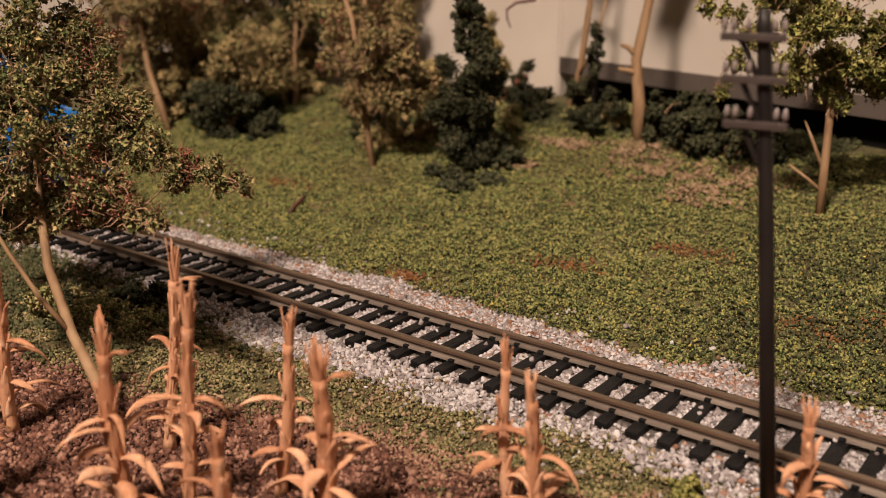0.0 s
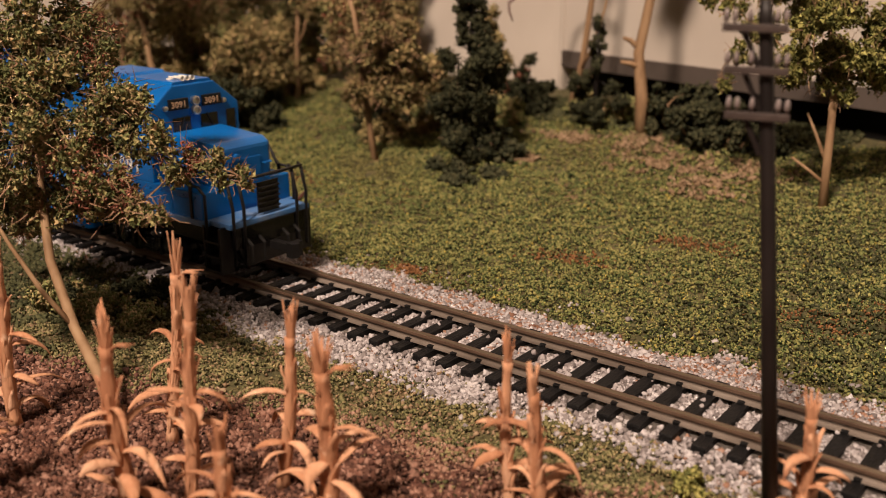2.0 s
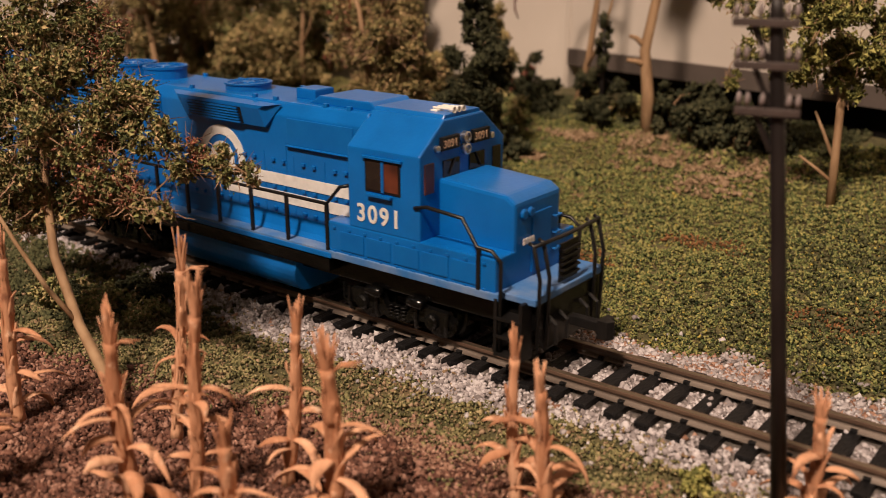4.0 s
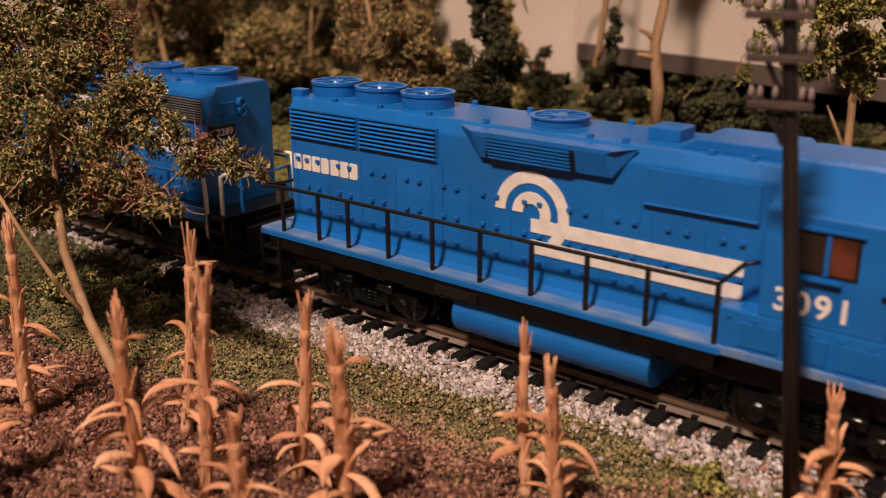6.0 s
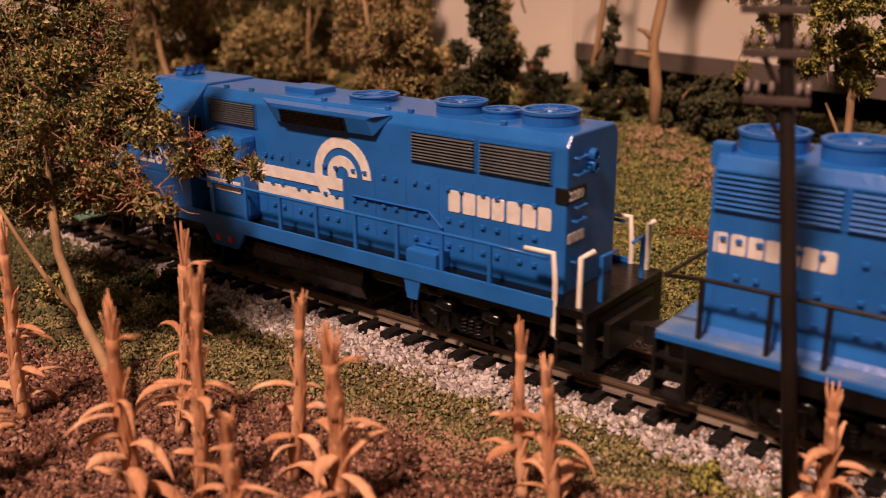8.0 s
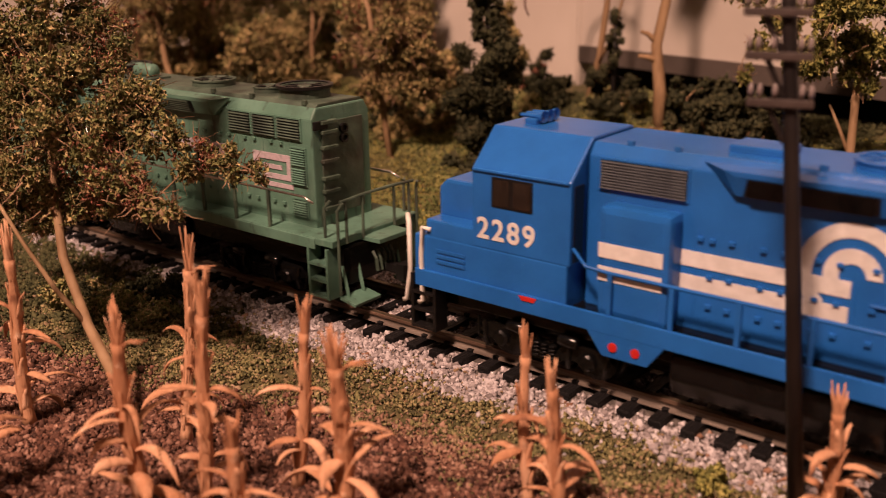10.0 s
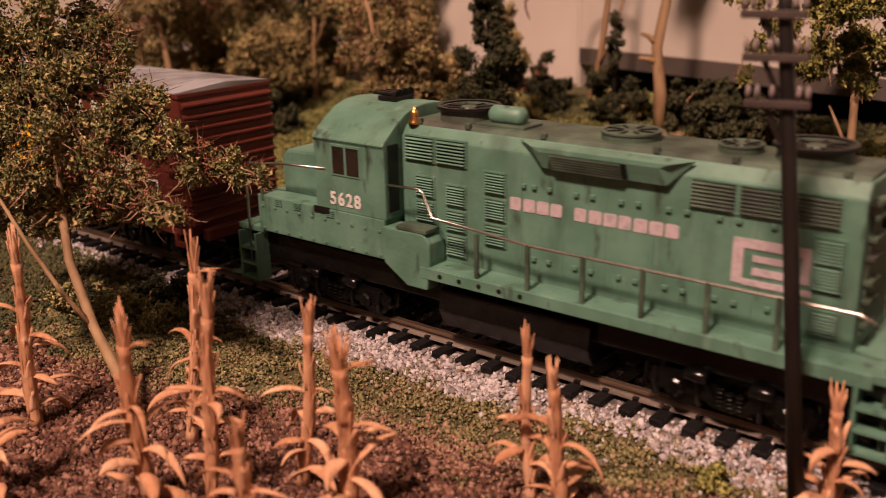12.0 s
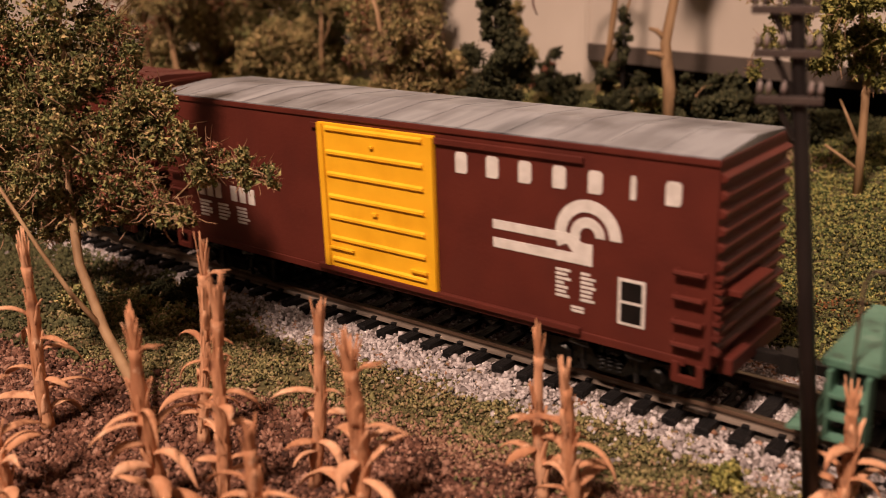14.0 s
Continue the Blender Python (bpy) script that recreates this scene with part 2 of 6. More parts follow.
def box(bm, x0, x1, y0, y1, z0, z1, bevel=0.0):
    v = [bm.verts.new((x, y, z)) for x in (x0, x1) for y in (y0, y1) for z in (z0, z1)]
    f = [bm.faces.new([v[i] for i in q]) for q in ((0, 1, 3, 2), (4, 6, 7, 5), (0, 4, 5, 1), (2, 3, 7, 6), (0, 2, 6, 4), (1, 5, 7, 3))]
    if bevel:
        edges = list({e for q in f for e in q.edges})
        bmesh.ops.bevel(bm, geom=edges, offset=bevel, segments=2, affect="EDGES", profile=0.6)
    return bm


def prism(bm, points, axis, a, b, bevel=0.0):
    """A polygon in the two other axes, drawn out from a to b along axis."""
    def put(p, d):
        return {"x": (d, p[0], p[1]), "y": (p[0], d, p[1]), "z": (p[0], p[1], d)}[axis]
    lo, hi = [bm.verts.new(put(p, a)) for p in points], [bm.verts.new(put(p, b)) for p in points]
    n = len(points)
    f = [bm.faces.new(lo), bm.faces.new(hi)] + [bm.faces.new((lo[i], lo[(i + 1) % n], hi[(i + 1) % n], hi[i])) for i in range(n)]
    if bevel:
        bmesh.ops.recalc_face_normals(bm, faces=f)
        bmesh.ops.bevel(bm, geom=list({e for q in f for e in q.edges}), offset=bevel, segments=2, affect="EDGES", profile=0.6)
    return bm


def tube(bm, points, radii, n=6):
    """A tapered round bar along a path."""
    pts = [Vector(p) for p in points]
    if not hasattr(radii, "__len__"):
        radii = [radii] * len(pts)
    rings = []
    side = None
    for i, p in enumerate(pts):
        d = (pts[min(i + 1, len(pts) - 1)] - pts[max(i - 1, 0)]).normalized()
        if side is None:
            side = d.orthogonal().normalized()
        side = (side - d * side.dot(d)).normalized()
        up = d.cross(side)
        rings.append([bm.verts.new(p + float(radii[i]) * (side * math.cos(6.28319 * k / n) + up * math.sin(6.28319 * k / n))) for k in range(n)])
    for a, b in zip(rings, rings[1:]):
        for k in range(n):
            bm.faces.new((a[k], a[(k + 1) % n], b[(k + 1) % n], b[k]))
    bm.faces.new(rings[0])
    bm.faces.new(rings[-1])
    return bm


def lathe(bm, centre, profile, n=24, axis="z"):
    """Turned shape: profile of (radius, height) about an axis through centre."""
    rings = []
    for r, h in profile:
        ring = []
        for k in range(n):
            c, s = r * math.cos(6.28319 * k / n), r * math.sin(6.28319 * k / n)
            p = {"z": (c, s, h), "y": (c, h, s), "x": (h, c, s)}[axis]
            ring.append(bm.verts.new((centre[0] + p[0], centre[1] + p[1], centre[2] + p[2])))
        rings.append(ring)
    for a, b in zip(rings, rings[1:]):
        for k in range(n):
            bm.faces.new((a[k], a[(k + 1) % n], b[(k + 1) % n], b[k]))
    bm.faces.new(rings[0])
    bm.faces.new(rings[-1])
    return bm


def B():
    return bmesh.new()


TETRA = np.array([[1, 1, 1], [-1, -1, 1], [-1, 1, -1], [1, -1, -1]], float) / 1.732
TETRA_F = np.array([[0, 1, 2], [0, 3, 1], [0, 2, 3], [1, 3, 2]])
OCTA = np.array([[1, 0, 0], [-1, 0, 0], [0, 1, 0], [0, -1, 0], [0, 0, 1], [0, 0, -1]], float)
OCTA_F = np.array([[0, 2, 4], [2, 1, 4], [1, 3, 4], [3, 0, 4], [2, 0, 5], [1, 2, 5], [3, 1, 5], [0, 3, 5]])
CUBE = np.array([[x, y, z] for x in (-1, 1) for y in (-1, 1) for z in (-1, 1)], float) * 0.7
CUBE_F = np.array([[0, 1, 3], [0, 3, 2], [4, 6, 7], [4, 7, 5], [0, 4, 5], [0, 5, 1], [2, 3, 7], [2, 7, 6], [0, 2, 6], [0, 6, 4], [1, 5, 7], [1, 7, 3]])


STAR = np.concatenate([TETRA * 1.3, -TETRA * 0.28])
STAR_F = np.array([[i, j, 4 + k] for k in range(4) for (i, j) in [(a, b) for a in range(4) for b in range(a + 1, 4) if k not in (a, b)]])


def turns(n, rng):
    q = rng.normal(size=(n, 4))
    q /= np.linalg.norm(q, axis=1)[:, None]
    w, x, y, z = q.T
    return np.stack([np.stack([1 - 2 * (y * y + z * z), 2 * (x * y - z * w), 2 * (x * z + y * w)], 1),
                     np.stack([2 * (x * y + z * w), 1 - 2 * (x * x + z * z), 2 * (y * z - x * w)], 1),
                     np.stack([2 * (x * z - y * w), 2 * (y * z + x * w), 1 - 2 * (x * x + y * y)], 1)], 1)


def scatter(centres, sizes, rng, shape="octa", flat=(1, 1, 1), jitter=0.3):
    """Small turned and dented solids at the centres: vertices and triangles."""
    base, faces = {"octa": (OCTA, OCTA_F), "tetra": (TETRA, TETRA_F), "cube": (CUBE, CUBE_F), "star": (STAR, STAR_F)}[shape]
    n, k = len(centres), len(base)
    local = base[None] * (1 + jitter * rng.uniform(-1, 1, (n, k, 1))) * sizes[:, None, None] * (1 + 0.35 * rng.uniform(-1, 1, (n, 1, 3))) * np.array(flat)
    local = np.einsum("nij,nkj->nki", turns(n, rng), local)
    verts = (local + centres[:, None]).reshape(-1, 3)
    tris = (faces[None] + (np.arange(n) * k)[:, None, None]).reshape(-1, 3)
    return verts, tris


def fbm(x, y, scale, seed=0.0):
    """Smooth uneven value in about -1..1 for arrays of places."""
    out, amp = 0.0, 1.0
    for o in range(4):
        a = scale * 2 ** o
        out = out + amp * np.sin(x * a + 1.7 * np.sin(y * a * 0.83 + seed + o) + seed) * np.cos(y * a * 1.13 + 1.3 * np.sin(x * a * 0.71 - seed) + o)
        amp *= 0.55
    return out / 1.8


# ---- ground ----
def ground_height(x, y):
    x, y = np.asarray(x, float), np.asarray(y, float)
    front = -6.0 + 0.5 * fbm(x, y, 0.055, 1.0) - 0.02 * np.clip(-60 - y, 0, 200)
    hill = -4.4 + 0.12 * np.clip(y - 27, 0, 190) + 0.9 * fbm(x, y, 0.03, 2.0) * np.clip((y - 27) / 30, 0, 1)
    bed = -3.6 + 0 * x
    a = np.clip((-y - 14) / 7.0, 0, 1)
    b = np.clip((y - 15) / 8.0, 0, 1)
    z = bed * (1 - a) + front * a
    return z * (1 - b) + hill * b


def gz(x, y):
    return float(ground_height(x, y))


def field_edge(x, y):
    """Where the verge gives way to the bare field, a wavering line."""
    return np.interp(x, [-150, -62, -30, 0, 40, 60, 110], [-66, -60, -45, -40, -36, -29, -24]) + 3.5 * fbm(x, y, 0.11, 4.0) - 2


def bed_front(x, y):
    """Edge of the ballast towards the field."""
    return np.interp(x, [-300, -110, -88, -71, -46, -27, -5, 14, 25, 37, 52, 120], [-18, -18, -21.5, -26.5, -26, -24, -24.5, -22.5, -19, -19.5, -20.5, -20]) + 2.2 * fbm(x, y, 0.13, 1.5)


def bed_back(x, y):
    """Edge of the ballast towards the hill."""
    return np.interp(x, [-300, -158, -82, -60, -35, -9, 5, 29, 39, 57, 120], [26, 26, 26, 30, 28.5, 27.5, 28, 22.5, 32, 26.5, 28]) + 2.4 * fbm(x, y, 0.13, 2.5)


def build_ground():
    xs, ys = np.arange(-1240, 441, 5.0), np.arange(-330, 291, 4.0)
    gx, gy = np.meshgrid(xs, ys, indexing="ij")
    verts = np.stack([gx, gy, ground_height(gx, gy) - 0.5], -1).reshape(-1, 3)
    n, m = len(xs), len(ys)
    i, j = np.meshgrid(np.arange(n - 1), np.arange(m - 1), indexing="ij")
    a = (i * m + j).ravel()
    faces = np.stack([a, a + m, a + m + 1, a + 1], 1)
    ob = soup("ground", verts, faces, TURF)
    me = ob.data
    me.materials.append(SOIL)
    me.materials.append(GREY_DIRT)
    cx, cy = gx[:-1, :-1].ravel() + 2.5, gy[:-1, :-1].ravel() + 2
    edge = field_edge(cx, cy)
    idx = np.where(cy < edge, 1, np.where((cy > bed_front(cx, cy)) & (cy < bed_back(cx, cy) - 2), 2, 0))
    me.polygons.foreach_set("material_index", idx.astype(np.int32))
    me.polygons.foreach_set("use_smooth", [True] * len(me.polygons))
    tagged(ob, "model landscape base with turf hillside and brown field soil", "ground", kind="structure")


build_ground()
rng = np.random.default_rng(7)


def stuff(name, label, category, centres, sizes, shape, material, flat=(1, 1, 1), jitter=0.3):
    v, f = scatter(centres, sizes, rng, shape, flat, jitter)
    return tagged(soup(name, v, f, material), label, category, kind="stuff")


def spread(n, x0, x1, y0, y1):
    return rng.uniform(x0, x1, n), rng.uniform(y0, y1, n)


def on_ground(x, y, lift=0.0):
    return np.stack([x, y, ground_height(x, y) + lift], 1)


# bare earth: x, y and the two half widths
BARE = ((-23, 63, 12, 5), (7, 90, 15, 5), (54, 58, 12, 7), (70, 72, 9, 5), (-62, 34, 9, 3), (-160, 80, 16, 6), (90, 110, 20, 8))
LITTERED = ((-37, 156, 17, 12), (-11, 135, 13, 9), (-55, 173, 13, 8), (-22, 150, 15, 9), (-85, 168, 12, 5), (-4, 158, 14, 9), (-92, 138, 8, 4))


def lay_turf():
    """Foam turf over the hillside, denser at its foot, with bare and yellowed patches."""
    x, y = spread(330000, -330, 130, 18, 205)
    seen = (x > -115 - 1.3 * (y + 40)) & (x < 90 + 0.2 * y)
    x, y = x[seen], y[seen]
    bare = fbm(x, y, 0.045, 3.0) + 0.5 * fbm(x, y, 0.2, 9.0)
    near = np.clip(1.2 - (y - 20) / 170, 0.36, 1)
    fringe = np.clip((y - bed_back(x, y) + 2.5 + 3 * fbm(x, y, 0.3, 5.0)) / 6, 0.0, 1)
    bald = sum(np.exp(-((x - bx) / rx) ** 2 - ((y - by) / ry) ** 2) for bx, by, rx, ry in BARE)
    keep = (rng.uniform(size=len(x)) < near * fringe * np.clip(1.15 - bald, 0.12, 1)) & (bare < 0.75 + 0.3 * rng.uniform(size=len(x)))
    c = on_ground(x[keep], y[keep], -0.1)
    size = (0.22 + 0.42 * rng.uniform(size=len(c)) ** 2.3) * (1 + 0.0030 * c[:, 1]) * (1 + 0.3 * fbm(c[:, 0], c[:, 1], 0.3, 2.0))
    c[:, 2] += 0.55 * np.clip(fbm(c[:, 0], c[:, 1], 0.9, 7.0), -1, 1) + 0.9 * fbm(c[:, 0], c[:, 1], 0.33, 5.0) + 0.8 * fbm(c[:, 0], c[:, 1], 0.11, 8.0) + 0.3
    stuff("hillside_turf", "olive green foam turf with yellowed and bare brown patches", "grass", c, size, "tetra", FOAM, jitter=0.4)
    pick = c[rng.uniform(size=len(c)) < 0.008] + np.array((0, 0, 0.5))
    stuff("turf_flecks", "single yellow foam flecks on the green turf", "grass", pick, rng.uniform(0.3, 0.6, len(pick)), "tetra", FLECK, jitter=0.4)
    x, y = spread(130000, -240, 110, -70, -14)
    edge = field_edge(x, y)
    u = rng.uniform(size=len(x))
    cover = np.clip(0.48 + 0.75 * fbm(x, y, 0.2, 8.0) + 0.35 * fbm(x, y, 0.7, 4.0), 0.04, 1)
    ok = (y > edge + 6 * (u - 0.5)) & (y < bed_front(x, y) + 2.0 + 2.5 * fbm(x, y, 0.3, 6.0)) & (rng.uniform(size=len(x)) < cover)
    ok |= (rng.uniform(size=len(x)) < 0.035) & (y > edge - 14) & (y < -15.5)
    c = on_ground(x[ok], y[ok], 0.05)
    c[:, 2] += 0.9 * np.clip(fbm(c[:, 0], c[:, 1], 0.7, 3.0), -0.4, 1)
    size = 0.20 + 0.62 * rng.uniform(size=len(c)) ** 2.2
    # moss gets thicker towards -x, which also paints in the near tree's shade
    moss = fbm(c[:, 0], c[:, 1], 0.22, 21.0) + 0.012 * (-70 - c[:, 0]) > 0.55
    stuff("verge_turf", "sparse olive foam turf between the ballast and the field", "grass", c[~moss], size[~moss], "tetra", TUFT, jitter=0.4)
    stuff("verge_moss", "dark green moss clumps on the verge, thickened for the tree's shade", "moss", c[moss] + np.array((0, 0, 0.3)), size[moss] * 1.3, "tetra", MOSS, jitter=0.4)
    x, y = spread(15000, -200, 110, -64, -16)
    ok = (y > field_edge(x, y) - 4) & (rng.uniform(size=len(x)) < 0.5 + 0.5 * fbm(x, y, 0.13, 17.0))
    c = on_ground(x[ok], y[ok], 0.0)
    stuff("verge_crumbs", "dry brown crumbs among the verge turf", "soil", c, 0.2 + 0.5 * rng.uniform(size=len(c)) ** 2, "octa", LITTER, jitter=0.5)
    x, y = spread(9000, -330, 130, 24, 205)
    ok = fbm(x, y, 0.35, 31.0) > 0.55
    # extra dark clumps, more of them towards +x
    wx, wy = spread(6000, 0, 100, 30, 120)
    right_side = rng.uniform(size=len(wx)) < np.clip((wx - 5) / 50, 0, 1) * (0.6 + 0.5 * fbm(wx, wy, 0.12, 41.0))
    c = np.concatenate([on_ground(x[ok], y[ok], 0.5), on_ground(wx[right_side], wy[right_side], 0.6)])
    stuff("hillside_moss", "small dark clumps scattered over the turf", "moss", c, rng.uniform(0.4, 0.95, len(c)), "tetra", MOSS, jitter=0.4)


def lay_ballast():
    """Broken stone under and beside the track, left clear of rails and ties."""
    x, y = spread(100000, -300, 120, -32, 38)
    ok = (y > bed_front(x, y) + rng.uniform(-1.5, 1.5, len(x))) & (y < bed_back(x, y) + rng.uniform(-2.5, 1.5, len(x)))
    ok |= rng.uniform(size=len(x)) < 0.02
    ok &= ~((y < -9.5) & (y > -14.6) & (rng.uniform(size=len(x)) < 0.6))
    ok &= (np.abs(np.abs(y) - 8.6) > 1.6) & (rng.uniform(size=len(x)) < np.interp(x, [-230, -180, 95, 110], [0.35, 1, 1, 0.4]))
    u = np.abs(((x - TIE_OFF) / TIE_STEP + 0.5) % 1.0 - 0.5) * TIE_STEP
    ok &= ~((np.abs(y) < 15.3) & (u < 1.95) & (rng.uniform(size=len(x)) > 0.006))
    x, y = x[ok], y[ok]
    z = np.where(np.abs(y) < 14.5, np.where(y < -9.5, -4.2, -3.95) + 0.25 * fbm(x, y, 0.5, 2.0), ground_height(x, y) - 0.1)
    z = np.where((np.abs(y) < 14.6) & (u[ok] < 1.7), -2.4, z)
    c = np.stack([x, y, z + rng.uniform(-0.1, 0.35, len(x))], 1)
    size = rng.uniform(0.28, 0.66, len(c)) * np.where(rng.uniform(size=len(c)) < 0.08, 1.5, 1.0)
    tan = rng.uniform(size=len(c)) < np.where(y > 15, 0.20, 0.02) + 0.15 * fbm(x, y, 0.09, 14.0)
    stuff("track_ballast", "pale grey and pinkish broken stone ballast along the track", "ballast", c[~tan], size[~tan], "cube", STONE, jitter=0.35)
    stuff("earthy_ballast", "pinkish brown dirty stones in the ballast", "ballast", c[tan], size[tan], "cube", GRIT, jitter=0.35)


def lay_field():
    x, y = spread(62000, -125, 85, -118, -22)
    ok = (y < field_edge(x, y) + rng.uniform(-2, 5, len(x))) & (y > -112 - 0.3 * (x + 50)) & (y > -95 + 0.62 * (x + 10))
    x, y = x[ok], y[ok]
    furrow = 0.5 * np.sin((x * 0.55 + y * 0.84) * 0.42)
    grit = (0.5 * fbm(x, y, 0.08, 12.0) + rng.uniform(-0.3, 0.3, len(x)) + np.clip((y - field_edge(x, y) + 12) / 12, -1.2, 1) + 0.012 * (x - 5)) > 0.3
    furrow = np.where(grit, 0.3 * furrow, furrow)
    c = on_ground(x, y) + np.stack([0 * x, 0 * x, furrow], 1)
    s = 0.22 + 0.72 * rng.uniform(size=len(c)) ** 2.6
    stuff("field_soil_clods", "dark brown crumbly soil clods of the corn field", "soil", c[~grit], s[~grit], "octa", CLOD, jitter=0.6)
    stuff("field_grit", "pinkish brown dry grit beside the corn field", "soil", c[grit], s[grit] * 0.75, "octa", GRIT, jitter=0.4)
    px = np.concatenate([rng.normal(bx, rx * 0.6, 260) for bx, by, rx, ry in BARE])
    py = np.concatenate([rng.normal(by, ry * 0.6, 260) for bx, by, rx, ry in BARE])
    c = on_ground(px, py, 0.25)
    stuff("bare_earth_crumbs", "rusty brown bare earth crumbs among the turf", "soil", c, rng.uniform(0.22, 0.6, len(c)), "octa", RUST_EARTH, jitter=0.4)
    px = np.concatenate([rng.normal(bx, rx * 0.6, 300) for bx, by, rx, ry in LITTERED])
    py = np.concatenate([rng.normal(by, ry * 0.6, 300) for bx, by, rx, ry in LITTERED])
    ok = fbm(px, py, 0.22, 3.3) > -0.25
    c = on_ground(px[ok], py[ok], 0.7)
    stuff("hilltop_leaf_litter", "pinkish brown dry leaf litter under the trees", "leaf litter", c, rng.uniform(0.5, 1.35, len(c)), "octa", LITTER, (1, 1, 0.4), jitter=0.5)
    x, y = spread(9000, -150, 20, 172, 222)
    ok = (y > 186 - 0.05 * (x + 60) + 7 * fbm(x, y, 0.09, 6.6)) & (fbm(x, y, 0.25, 1.1) > -0.5)
    c = on_ground(x[ok], y[ok], 0.6)
    c[:, 2] += 1.3 * np.clip(fbm(c[:, 0], c[:, 1], 0.3, 9.0), 0, 1)
    stuff("hilltop_moss", "dark olive moss along the top of the hill", "moss", c, rng.uniform(0.5, 1.2, len(c)), "tetra", MOSS, jitter=0.4)


TIE_STEP, TIE_OFF = 7.12, 3.2
lay_turf()
lay_ballast()
lay_field()


# ---- track ----
def build_track():
    track = thing("railway_track", "model railway track with brown rails on black ties", "railway track")
    x0, x1 = -1230.0, 430.0
    for y in (-8.6, 8.6):
        web = [(y - 1.3, -2.5), (y + 1.3, -2.5), (y + 1.2, -2.1), (y + 0.35, -1.8), (y + 0.35, -0.9), (y + 0.8, -0.65), (y + 0.8, -0.08),
               (y - 0.8, -0.08), (y - 0.8, -0.65), (y - 0.35, -0.9), (y - 0.35, -1.8), (y - 1.2, -2.1)]
        rail = part("rail", prism(B(), web, "x", x0, x1), RAIL_WEB, track, "pale worn rail with a brown head")
        part("rail_head", box(B(), x0, x1, y - 0.86, y + 0.86, -0.78, 0.0, 0.08), RAIL, rail)
        part("running_face", box(B(), x0, x1, y - 0.5, y + 0.5, -0.1, 0.02), RAIL_TOP, rail)
    bm = box(B(), -1.5, 1.5, -15, 15, -4.4, -2.52, 0.2)
    first = part("tie", bm, TIE, track)
    clip = B()
    for y in (-8.6, 8.6):
        for s in (-1, 1):
            box(clip, -0.7, 0.7, y + s * 1.25 - 0.45, y + s * 1.25 + 0.45, -2.6, -1.75)
    first.location = (TIE_OFF * MM, 0, 0)
    first_clip = part("rail_spike", clip, TIE, first)
    clip_mesh = first_clip.data
    for i in range(-172, 59):
        if i == 0:
            continue
        tie = link("tie", first.data, track)
        tie.location = ((i * TIE_STEP + TIE_OFF) * MM, rng.uniform(-0.3, 0.3) * MM, 0)
        link("rail_spike", clip_mesh, tie)


build_track()


# ---- trees ----
def leaf_cloud(puffs, per_mm3, leaf, r, spread_out=1.0):
    """Leaf places gathered in lumps inside overlapping ellipsoids, thicker near their skins."""
    out = []
    for px, py, pz, pr in puffs:
        lumps = max(5, int(7 * pr / 4))
        d = r.normal(size=(lumps, 3))
        d /= np.linalg.norm(d, axis=1)[:, None]
        centre = np.array([px, py, pz]) + d * pr * r.uniform(0.35, 0.95, (lumps, 1)) * np.array([1, 1, 0.8])
        n = int(per_mm3 * pr ** 2.4) + 8
        which = r.integers(0, lumps, n)
        out.append(centre[which] + r.normal(size=(n, 3)) * pr * 0.21 * spread_out)
    return np.concatenate(out)


def limb(bm, a, b, r0, r1, r, bend=0.12, n=5):
    a, b = np.array(a, float), np.array(b, float)
    length = np.linalg.norm(b - a)
    k = r.normal(size=3) * bend * length
    pts = [a + (b - a) * t + k * math.sin(math.pi * t) for t in np.linspace(0, 1, 5)]
    tube(bm, pts, list(np.linspace(r0, r1, 5)), n)
    return pts


